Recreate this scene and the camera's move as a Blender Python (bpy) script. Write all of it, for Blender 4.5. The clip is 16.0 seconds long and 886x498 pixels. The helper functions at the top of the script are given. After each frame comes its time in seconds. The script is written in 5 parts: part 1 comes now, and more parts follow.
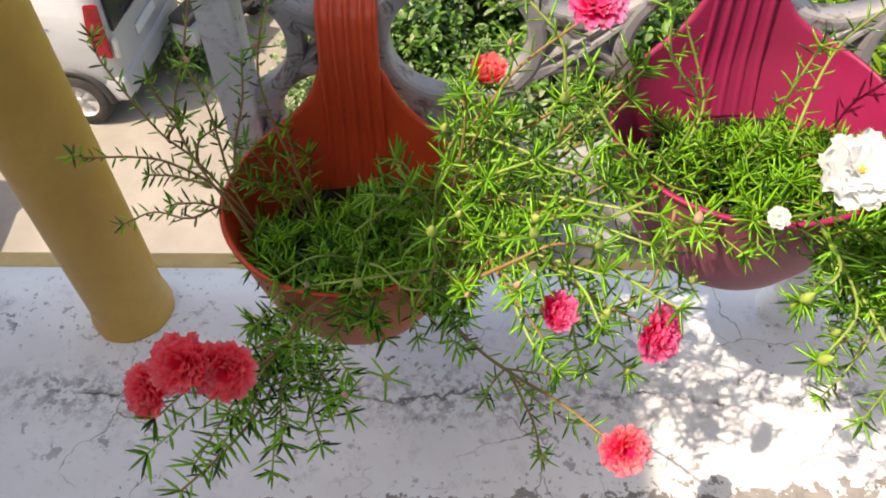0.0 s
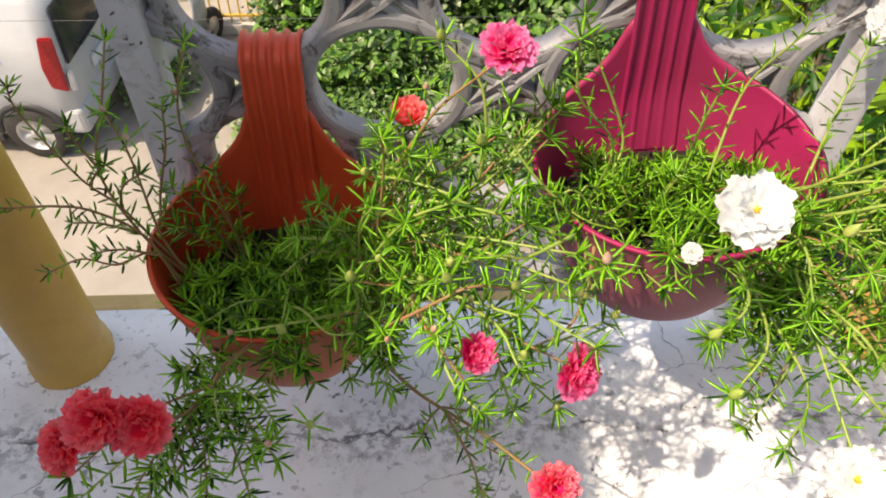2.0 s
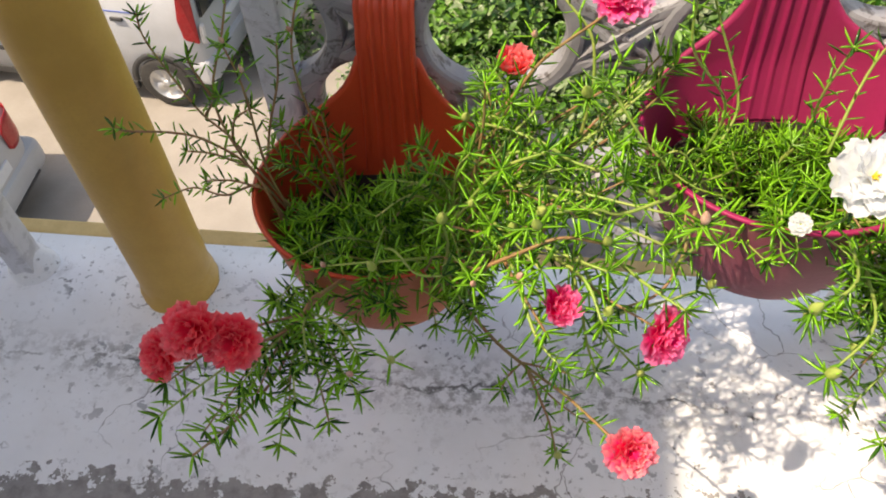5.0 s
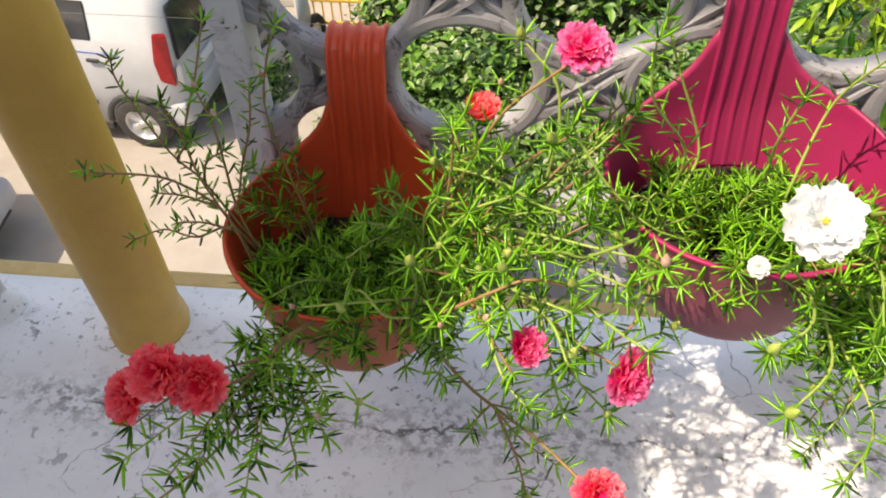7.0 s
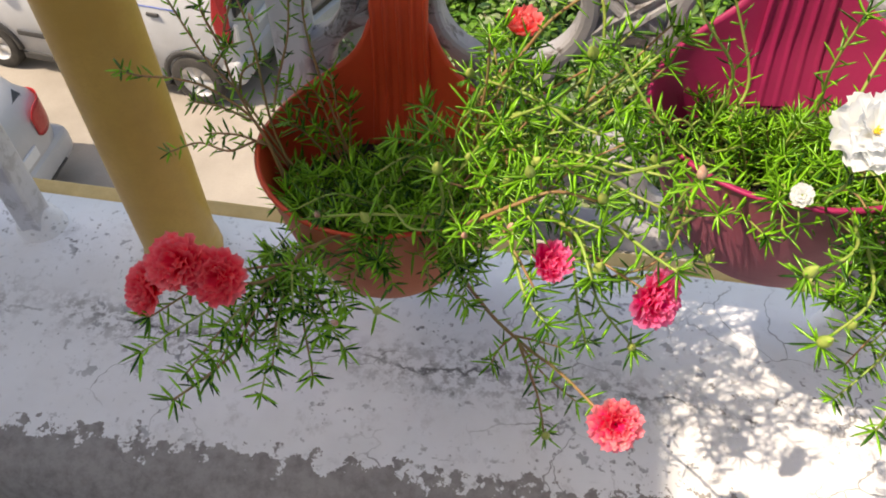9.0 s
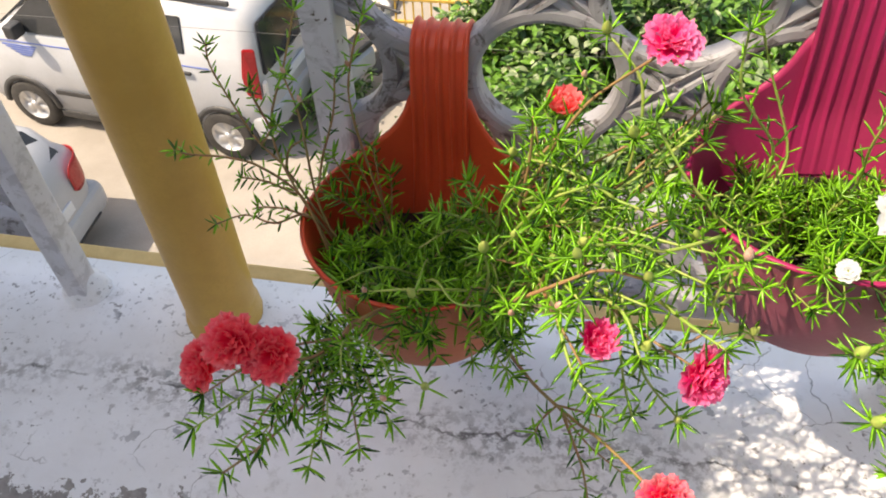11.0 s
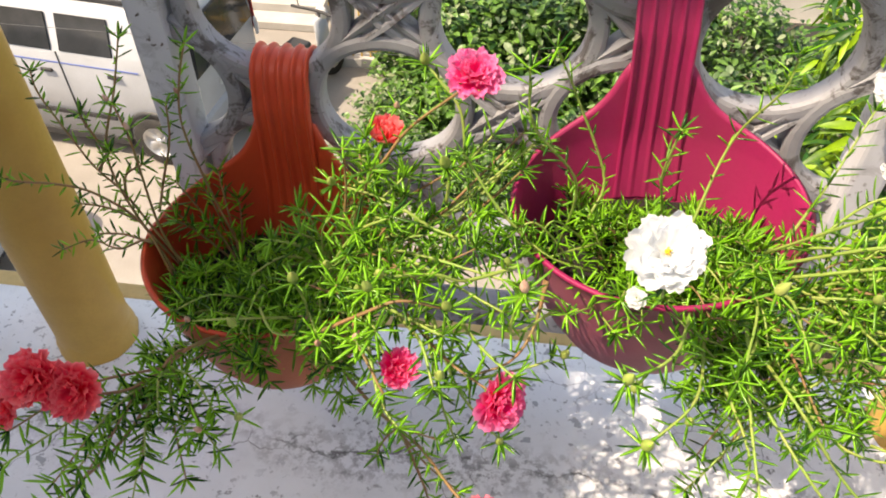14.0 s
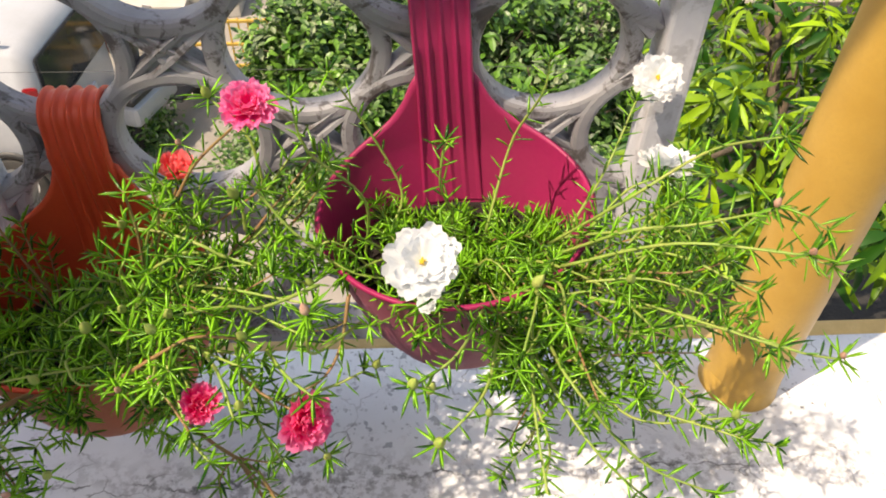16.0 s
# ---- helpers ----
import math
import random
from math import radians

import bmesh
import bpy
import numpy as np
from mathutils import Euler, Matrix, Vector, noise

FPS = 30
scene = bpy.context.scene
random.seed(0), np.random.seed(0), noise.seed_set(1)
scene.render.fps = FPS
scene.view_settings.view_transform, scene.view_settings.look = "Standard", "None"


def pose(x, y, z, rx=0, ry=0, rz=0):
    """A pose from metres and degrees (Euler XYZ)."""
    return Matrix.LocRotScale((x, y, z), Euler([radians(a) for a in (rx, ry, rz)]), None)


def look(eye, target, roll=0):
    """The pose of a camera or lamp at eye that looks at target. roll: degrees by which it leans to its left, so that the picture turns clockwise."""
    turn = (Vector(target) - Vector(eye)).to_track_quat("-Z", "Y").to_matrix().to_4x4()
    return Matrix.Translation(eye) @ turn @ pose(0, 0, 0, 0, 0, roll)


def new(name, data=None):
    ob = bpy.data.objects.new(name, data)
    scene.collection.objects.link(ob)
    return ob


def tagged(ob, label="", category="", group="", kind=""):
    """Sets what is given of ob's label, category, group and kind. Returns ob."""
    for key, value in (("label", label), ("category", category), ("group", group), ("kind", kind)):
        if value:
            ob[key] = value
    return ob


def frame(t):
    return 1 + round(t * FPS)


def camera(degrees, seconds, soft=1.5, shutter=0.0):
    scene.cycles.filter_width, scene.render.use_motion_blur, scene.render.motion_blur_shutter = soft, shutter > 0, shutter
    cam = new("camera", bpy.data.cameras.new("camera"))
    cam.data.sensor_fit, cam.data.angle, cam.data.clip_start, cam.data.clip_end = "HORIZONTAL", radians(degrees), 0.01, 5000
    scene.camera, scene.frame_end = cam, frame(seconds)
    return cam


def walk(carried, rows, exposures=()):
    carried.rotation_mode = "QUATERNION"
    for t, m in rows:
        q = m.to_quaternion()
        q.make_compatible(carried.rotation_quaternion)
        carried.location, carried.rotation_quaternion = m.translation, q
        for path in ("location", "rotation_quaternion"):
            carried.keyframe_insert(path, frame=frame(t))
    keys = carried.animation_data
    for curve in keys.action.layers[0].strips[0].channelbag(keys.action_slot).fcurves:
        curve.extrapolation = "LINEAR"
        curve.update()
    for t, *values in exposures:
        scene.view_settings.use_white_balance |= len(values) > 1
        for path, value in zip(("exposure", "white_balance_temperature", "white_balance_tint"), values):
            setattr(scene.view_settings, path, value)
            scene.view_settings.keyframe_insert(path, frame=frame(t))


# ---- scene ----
cam = camera(60.5, 16.0, soft=1.85)
PATH = [
    (0, (0.111, 0.135, 0.754), (0.108, 1.397, -0.797), 0.2),
    (0.5, (0.111, 0.134, 0.752), (0.101, 1.396, -0.799), -0.0),
    (1, (0.121, 0.141, 0.756), (0.128, 1.412, -0.788), 0.8),
    (1.5, (0.131, 0.143, 0.758), (0.174, 1.439, -0.765), 1.2),
    (2, (0.141, 0.143, 0.763), (0.222, 1.451, -0.748), 1.4),
    (2.5, (0.141, 0.135, 0.77), (0.307, 1.458, -0.721), 2.6),
    (3, (0.147, 0.136, 0.778), (0.305, 1.452, -0.72), 2.0),
    (3.5, (0.153, 0.122, 0.778), (0.14, 1.443, -0.723), -0.3),
    (4, (0.154, 0.106, 0.756), (-0.011, 1.372, -0.783), -2.1),
    (4.2, (0.156, 0.112, 0.752), (-0.066, 1.342, -0.809), -4.2),
    (6.3, (0.13, 0.137, 0.755), (0.025, 1.452, -0.748), 0.2),
    (6.5, (0.137, 0.132, 0.756), (0.004, 1.458, -0.735), -0.8),
    (7, (0.153, 0.128, 0.757), (0.025, 1.461, -0.728), -0.5),
    (7.5, (0.196, 0.123, 0.762), (0.094, 1.479, -0.705), -0.9),
    (8, (0.23, 0.124, 0.769), (0.157, 1.463, -0.716), 0.9),
    (8.5, (0.206, 0.107, 0.756), (0.078, 1.423, -0.744), -0.0),
    (9, (0.166, 0.107, 0.722), (-0.067, 1.378, -0.804), -0.5),
    (9.2, (0.155, 0.105, 0.705), (-0.097, 1.379, -0.816), -1.3),
    (11.3, (0.151, 0.113, 0.745), (-0.164, 1.468, -0.692), -3.0),
    (11.5, (0.148, 0.114, 0.746), (-0.16, 1.466, -0.695), -2.3),
    (12, (0.155, 0.116, 0.75), (-0.146, 1.479, -0.683), -2.0),
    (12.5, (0.161, 0.118, 0.751), (-0.103, 1.488, -0.681), -0.6),
    (13, (0.187, 0.124, 0.754), (-0.029, 1.502, -0.68), 0.3),
    (13.5, (0.207, 0.127, 0.754), (0.02, 1.51, -0.678), 0.9),
    (14, (0.235, 0.132, 0.756), (0.06, 1.514, -0.679), 0.5),
    (14.5, (0.275, 0.137, 0.763), (0.15, 1.535, -0.662), 0.1),
    (15, (0.299, 0.137, 0.768), (0.223, 1.553, -0.643), -0.0),
    (15.5, (0.297, 0.136, 0.775), (0.324, 1.547, -0.642), 1.1),
    (16, (0.302, 0.131, 0.775), (0.393, 1.528, -0.654), 1.3),
]
EXPOSURES = [(t, ev, 8550, 13) for t, ev in ((0, 1.27), (2.5, 1.17), (4, 1.13), (6.5, 1.34), (8, 1.29), (9, 1.18), (11.5, 1.46), (13.5, 1.42), (14.5, 1.36), (15.5, 1.25), (16, 1.15))]
walk(cam, [(t, look(eye, target, roll)) for t, eye, target, roll in PATH], EXPOSURES)

# ---- world and sun ----
SUN_EL, SUN_AZ = radians(57.5), radians(28.0)   # the sun stands up on the -x, -y side
TO_SUN = Vector((-math.cos(SUN_EL) * math.cos(SUN_AZ), -math.cos(SUN_EL) * math.sin(SUN_AZ), math.sin(SUN_EL)))
world = bpy.data.worlds.new("sky")
scene.world = world
world.use_nodes = True
wn = world.node_tree.nodes
sky = wn.new("ShaderNodeTexSky")
sky.sky_type, sky.sun_disc = "NISHITA", False
sky.sun_elevation, sky.sun_rotation = SUN_EL, math.atan2(TO_SUN.x, TO_SUN.y)
sky.air_density, sky.dust_density = 1.0, 2.0
world.node_tree.links.new(sky.outputs[0], wn["Background"].inputs[0])
wn["Background"].inputs[1].default_value = 0.13
sun_data = bpy.data.lights.new("sun", "SUN")
sun_data.energy, sun_data.angle, sun_data.color = 2.5, radians(0.53), (1.0, 0.96, 0.90)
sun = new("sun", sun_data)
sun.matrix_world = look(TO_SUN * 30, (0, 0, 0))


# ---- helpers of this scene ----
def part(name, bm, material, parent=None, label="", smooth=False):
    """Links a bmesh (or a mesh) as one mesh object under parent."""
    if isinstance(bm, bmesh.types.BMesh):
        me = bpy.data.meshes.new(name)
        bmesh.ops.recalc_face_normals(bm, faces=bm.faces)
        bm.to_mesh(me)
        bm.free()
    else:
        me = bm
    if material and not me.materials:
        me.materials.append(material)
    if smooth:
        me.shade_smooth()
    ob = new(name, me)
    ob.parent = parent
    return tagged(ob, label)


def mesh_of(name, verts, faces, smooth=True):
    me = bpy.data.meshes.new(name)
    me.from_pydata([tuple(v) for v in verts], [], faces)
    me.update()
    if smooth:
        me.shade_smooth()
    return me


def empty(name, x=0, y=0, z=0, label="", category="", group="", kind=""):
    ob = new(name)
    ob.location = (x, y, z)
    ob.empty_display_size = 0.05
    return tagged(ob, label, category, group, kind)


def box(x0, x1, y0, y1, z0, z1, bevel=0.0, segments=2, bm=None):
    own = bmesh.new()
    vs = [own.verts.new((x, y, z)) for x in (x0, x1) for y in (y0, y1) for z in (z0, z1)]
    for f in ((0, 1, 3, 2), (4, 6, 7, 5), (0, 4, 5, 1), (2, 3, 7, 6), (0, 2, 6, 4), (1, 5, 7, 3)):
        own.faces.new([vs[i] for i in f])
    bmesh.ops.recalc_face_normals(own, faces=own.faces)
    if bevel:
        bmesh.ops.bevel(own, geom=list(own.edges), offset=bevel, segments=segments, affect="EDGES", profile=0.6)
    if bm is None:
        return own
    me = bpy.data.meshes.new("tmp")
    own.to_mesh(me)
    own.free()
    bm.from_mesh(me)
    bpy.data.meshes.remove(me)
    return bm


def frames_along(pts, closed=False, up=(0, 0, 1)):
    """Position, side and normal along a line of points."""
    n, out = len(pts), []
    ref = Vector(up)
    for i, p in enumerate(pts):
        a = pts[(i - 1) % n] if closed or i else pts[0]
        b = pts[(i + 1) % n] if closed or i < n - 1 else pts[-1]
        t = (Vector(b) - Vector(a)).normalized()
        s = t.cross(ref)
        if s.length < 1e-4:
            s = t.cross(Vector((1, 0, 0)))
        s.normalize()
        out.append((Vector(p), s, s.cross(t).normalized()))
    return out


def sweep(pts, profile, closed=False, up=(0, 0, 1), caps=True):
    """Verts and faces of a profile [(u, v)] carried along pts; profile may be a function of the fraction of the way."""
    fr = frames_along(pts, closed, up)
    verts, faces = [], []
    m = None
    for i, (p, s, n) in enumerate(fr):
        prof = profile(i / max(1, len(fr) - 1)) if callable(profile) else profile
        m = len(prof)
        verts += [p + s * u + n * v for u, v in prof]
    rings = len(fr)
    for i in range(rings if closed else rings - 1):
        a, b = i * m, ((i + 1) % rings) * m
        for j in range(m):
            k = (j + 1) % m
            faces.append((a + j, a + k, b + k, b + j))
    if caps and not closed:
        faces.append(tuple(range(m))[::-1])
        faces.append(tuple(range((rings - 1) * m, rings * m)))
    return verts, faces


def circle(r, n=8, sy=1.0):
    return [(r * math.cos(2 * math.pi * k / n), sy * r * math.sin(2 * math.pi * k / n)) for k in range(n)]


def spline(ctrl, n):
    """Points of a Catmull-Rom curve through ctrl."""
    c = [Vector(p) for p in ctrl]
    c = [c[0] * 2 - c[1]] + c + [c[-1] * 2 - c[-2]]
    out, segs = [], len(c) - 3
    for i in range(n):
        f = i / (n - 1) * segs
        k = min(int(f), segs - 1)
        t = f - k
        p0, p1, p2, p3 = c[k:k + 4]
        out.append(0.5 * (2 * p1 + (p2 - p0) * t + (2 * p0 - 5 * p1 + 4 * p2 - p3) * t * t + (3 * p1 - p0 - 3 * p2 + p3) * t ** 3))
    return out


def revolve(profile, n=32, x=0, y=0):
    """Verts and faces of [(r, z)] turned about a vertical axis."""
    verts, faces, m = [], [], len(profile)
    for k in range(n):
        a = 2 * math.pi * k / n
        verts += [(x + r * math.cos(a), y + r * math.sin(a), z) for r, z in profile]
    for k in range(n):
        a, b = k * m, ((k + 1) % n) * m
        for j in range(m - 1):
            faces.append((a + j, b + j, b + j + 1, a + j + 1))
    return verts, faces


# ---- materials ----
def shader(name):
    mat = bpy.data.materials.new(name)
    mat.use_nodes = True
    nt = mat.node_tree
    return mat, nt, nt.nodes["Principled BSDF"]


def mix_color(nt, fac, a, b):
    m = nt.nodes.new("ShaderNodeMix")
    m.data_type = "RGBA"
    for sock, v in ((m.inputs[0], fac), (m.inputs[6], a), (m.inputs[7], b)):
        if isinstance(v, bpy.types.NodeSocket):
            nt.links.new(v, sock)
        elif isinstance(v, (int, float)):
            sock.default_value = v
        else:
            sock.default_value = (*v, 1)
    return m.outputs[2]


def noise_tex(nt, scale, detail=4.0, rough=0.6, coord=None, distortion=0.0):
    n = nt.nodes.new("ShaderNodeTexNoise")
    n.inputs["Scale"].default_value, n.inputs["Detail"].default_value = scale, detail
    n.inputs["Roughness"].default_value, n.inputs["Distortion"].default_value = rough, distortion
    if coord:
        nt.links.new(coord, n.inputs["Vector"])
    return n.outputs["Fac"]


def ramp(nt, fac, lo, hi):
    r = nt.nodes.new("ShaderNodeMapRange")
    r.inputs["From Min"].default_value, r.inputs["From Max"].default_value = lo, hi
    nt.links.new(fac, r.inputs["Value"])
    return r.outputs[0]


def math_node(nt, op, a, b):
    m = nt.nodes.new("ShaderNodeMath")
    m.operation = op
    for sock, v in ((m.inputs[0], a), (m.inputs[1], b)):
        if isinstance(v, bpy.types.NodeSocket):
            nt.links.new(v, sock)
        else:
            sock.default_value = v
    return m.outputs[0]


def bump(nt, bsdf, height, strength=0.3, distance=0.002):
    b = nt.nodes.new("ShaderNodeBump")
    b.inputs["Strength"].default_value, b.inputs["Distance"].default_value = strength, distance
    nt.links.new(height, b.inputs["Height"])
    nt.links.new(b.outputs[0], bsdf.inputs["Normal"])


def place(nt):
    g = nt.nodes.new("ShaderNodeNewGeometry")
    return g.outputs["Position"]


def surface(name, col, col2, scale=20.0, rough=0.6, fine=150.0, relief=0.15, dist=0.001, metal=0.0, lo=0.35, hi=0.65, specular=0.5, coord=None):
    """A material with two colours in large patches, fine grain in tone and relief."""
    mat, nt, p = shader(name)
    pos = coord(nt) if coord else place(nt)
    big = ramp(nt, noise_tex(nt, scale, 5, 0.6, pos), lo, hi)
    small = noise_tex(nt, fine, 3, 0.6, pos)
    base = mix_color(nt, big, col, col2)
    dark = tuple(c * 0.82 for c in col)
    out = mix_color(nt, math_node(nt, "MULTIPLY", ramp(nt, small, 0.45, 0.75), 0.45), base, dark)
    nt.links.new(out, p.inputs["Base Color"])
    r = nt.nodes.new("ShaderNodeMapRange")
    r.inputs["To Min"].default_value, r.inputs["To Max"].default_value = max(0.02, rough - 0.08), min(1, rough + 0.1)
    nt.links.new(small, r.inputs["Value"])
    nt.links.new(r.outputs[0], p.inputs["Roughness"])
    p.inputs["Metallic"].default_value = metal
    p.inputs["Specular IOR Level"].default_value = specular
    if relief:
        bump(nt, p, small, relief, dist)
    return mat


def leafy(name, col, col2, rough=0.45, through_light=0.35, scale=30.0, gloss=0.5, lo=0.15):
    """Leaf or petal: tone varies from piece to piece, some light passes through."""
    mat, nt, p = shader(name)
    g = nt.nodes.new("ShaderNodeNewGeometry")
    n = noise_tex(nt, scale, 3, 0.6, g.outputs["Position"])
    fac = math_node(nt, "ADD", math_node(nt, "MULTIPLY", g.outputs["Random Per Island"], 0.6), math_node(nt, "MULTIPLY", n, 0.5))
    c = mix_color(nt, ramp(nt, fac, lo, 0.85), col, col2)
    nt.links.new(c, p.inputs["Base Color"])
    p.inputs["Roughness"].default_value = rough
    p.inputs["Specular IOR Level"].default_value = gloss
    tr = nt.nodes.new("ShaderNodeBsdfTranslucent")
    nt.links.new(c, tr.inputs[0])
    mx = nt.nodes.new("ShaderNodeMixShader")
    mx.inputs[0].default_value = through_light
    nt.links.new(p.outputs[0], mx.inputs[1])
    nt.links.new(tr.outputs[0], mx.inputs[2])
    nt.links.new(mx.outputs[0], nt.nodes["Material Output"].inputs[0])
    return mat


def petals(name, base, edge, rough=0.6, through_light=0.35):
    """Petal: deep at the heart, paler towards its ruffled edge, some light passes through."""
    mat, nt, p = shader(name)
    tc = nt.nodes.new("ShaderNodeTexCoord")
    sep = nt.nodes.new("ShaderNodeSeparateXYZ")
    nt.links.new(tc.outputs["Object"], sep.inputs[0])
    inf = nt.nodes.new("ShaderNodeObjectInfo")
    n = noise_tex(nt, 3.5, 4, 0.65, tc.outputs["Object"])
    fac = math_node(nt, "ADD", math_node(nt, "MULTIPLY", sep.outputs[1], 0.75), math_node(nt, "ADD", math_node(nt, "MULTIPLY", n, 0.5), math_node(nt, "MULTIPLY", inf.outputs["Random"], 0.22)))
    c = mix_color(nt, ramp(nt, fac, 0.74, 1.26), base, edge)
    nt.links.new(c, p.inputs["Base Color"])
    p.inputs["Roughness"].default_value = rough
    tr = nt.nodes.new("ShaderNodeBsdfTranslucent")
    nt.links.new(c, tr.inputs[0])
    mx = nt.nodes.new("ShaderNodeMixShader")
    mx.inputs[0].default_value = through_light
    nt.links.new(p.outputs[0], mx.inputs[1])
    nt.links.new(tr.outputs[0], mx.inputs[2])
    nt.links.new(mx.outputs[0], nt.nodes["Material Output"].inputs[0])
    return mat


def limewash():
    """Old white paint on cement: cracks, dark mould spots, bare grey flakes; the front lip is bare."""
    mat, nt, p = shader("worn_white_paint")
    pos = place(nt)
    sep = nt.nodes.new("ShaderNodeSeparateXYZ")
    nt.links.new(pos, sep.inputs[0])
    white = mix_color(nt, ramp(nt, noise_tex(nt, 9, 5, 0.6, pos), 0.35, 0.7), (0.785, 0.80, 0.83), (0.70, 0.705, 0.72))
    grime = mix_color(nt, math_node(nt, "MULTIPLY", ramp(nt, noise_tex(nt, 30, 6, 0.75, pos), 0.56, 0.72), 0.45), white, (0.34, 0.33, 0.325))
    # hairline cracks
    warp = nt.nodes.new("ShaderNodeTexNoise")
    warp.inputs["Scale"].default_value, warp.inputs["Detail"].default_value = 14, 4
    nt.links.new(pos, warp.inputs["Vector"])
    add = nt.nodes.new("ShaderNodeMix")
    add.data_type = "VECTOR"
    add.inputs[0].default_value = 0.09
    nt.links.new(pos, add.inputs[4])
    nt.links.new(warp.outputs["Color"], add.inputs[5])
    vor = nt.nodes.new("ShaderNodeTexVoronoi")
    vor.feature = "DISTANCE_TO_EDGE"
    vor.inputs["Scale"].default_value = 13
    nt.links.new(add.outputs[1], vor.inputs["Vector"])
    where = ramp(nt, noise_tex(nt, 7, 3, 0.5, pos), 0.50, 0.60)
    crack = math_node(nt, "MULTIPLY", ramp(nt, vor.outputs["Distance"], 0.013, 0.004), where)
    cracked = mix_color(nt, math_node(nt, "MULTIPLY", crack, 0.65), grime, (0.12, 0.11, 0.105))
    # dark mould specks
    speck = math_node(nt, "MULTIPLY", ramp(nt, noise_tex(nt, 105, 3, 0.6, pos), 0.59, 0.67), ramp(nt, noise_tex(nt, 10, 3, 0.6, pos), 0.44, 0.6))
    specked = mix_color(nt, math_node(nt, "MULTIPLY", speck, 0.8), cracked, (0.09, 0.085, 0.085))
    # bare cement where the paint has flaked off towards the front lip
    edge = math_node(nt, "ADD", 0.438, math_node(nt, "MULTIPLY", sep.outputs[0], 0.05))
    front = math_node(nt, "ADD", math_node(nt, "MULTIPLY", math_node(nt, "SUBTRACT", edge, sep.outputs[1]), 8.0), noise_tex(nt, 48, 5, 0.66, pos))
    bare = ramp(nt, front, 0.70, 0.72)
    cement = mix_color(nt, ramp(nt, noise_tex(nt, 60, 5, 0.7, pos), 0.4, 0.65), (0.31, 0.295, 0.29), (0.21, 0.195, 0.195))
    # one long crack that wanders along the coping, with mould beside it
    wander = math_node(nt, "ADD", sep.outputs[1], math_node(nt, "MULTIPLY", math_node(nt, "SUBTRACT", noise_tex(nt, 11, 6, 0.65, pos), 0.5), 0.075))
    off = math_node(nt, "ABSOLUTE", math_node(nt, "SUBTRACT", wander, 0.538), 0.0)
    broken = ramp(nt, noise_tex(nt, 16, 4, 0.6, pos), 0.42, 0.56)
    line = math_node(nt, "MULTIPLY", ramp(nt, off, 0.0026, 0.0007), broken)
    mould = math_node(nt, "MULTIPLY", math_node(nt, "MULTIPLY", ramp(nt, off, 0.045, 0.004), ramp(nt, noise_tex(nt, 75, 5, 0.7, pos), 0.46, 0.58)), math_node(nt, "MAXIMUM", ramp(nt, noise_tex(nt, 6, 3, 0.5, pos), 0.40, 0.56), ramp(nt, math_node(nt, "ABSOLUTE", math_node(nt, "SUBTRACT", sep.outputs[0], 0.2), 0.0), 0.22, 0.10)))
    specked = mix_color(nt, math_node(nt, "MULTIPLY", mould, 0.7), specked, (0.13, 0.12, 0.12))
    specked = mix_color(nt, math_node(nt, "MULTIPLY", line, 0.85), specked, (0.09, 0.085, 0.085))
    flake = math_node(nt, "MULTIPLY", ramp(nt, noise_tex(nt, 42, 4, 0.6, pos), 0.62, 0.64), ramp(nt, noise_tex(nt, 5, 3, 0.5, pos), 0.45, 0.55))
    specked = mix_color(nt, math_node(nt, "MULTIPLY", flake, 0.75), specked, (0.27, 0.28, 0.305))
    out = mix_color(nt, bare, specked, cement)
    nt.links.new(out, p.inputs["Base Color"])
    p.inputs["Roughness"].default_value = 0.85
    h = math_node(nt, "SUBTRACT", math_node(nt, "MULTIPLY", noise_tex(nt, 90, 6, 0.7, pos), 0.6), math_node(nt, "ADD", math_node(nt, "MULTIPLY", crack, 0.8), math_node(nt, "MULTIPLY", bare, 0.7)))
    bump(nt, p, h, 0.5, 0.002)
    return mat


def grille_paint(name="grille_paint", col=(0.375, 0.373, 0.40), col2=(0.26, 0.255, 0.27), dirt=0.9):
    """Grey-white oil paint, brushed on thick, with dark dusty patches and chipped to dark spots."""
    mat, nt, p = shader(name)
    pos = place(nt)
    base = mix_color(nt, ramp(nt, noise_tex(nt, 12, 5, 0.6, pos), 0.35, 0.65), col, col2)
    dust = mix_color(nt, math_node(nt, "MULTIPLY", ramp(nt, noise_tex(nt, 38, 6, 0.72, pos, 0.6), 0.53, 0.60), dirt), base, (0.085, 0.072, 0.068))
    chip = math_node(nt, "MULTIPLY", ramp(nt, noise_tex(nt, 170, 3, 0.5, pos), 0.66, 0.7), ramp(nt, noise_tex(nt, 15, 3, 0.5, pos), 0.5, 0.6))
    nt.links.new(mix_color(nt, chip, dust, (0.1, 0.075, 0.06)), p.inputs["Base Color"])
    p.inputs["Roughness"].default_value = 0.5
    bump(nt, p, noise_tex(nt, 90, 5, 0.65, pos), 0.45, 0.002)
    return mat


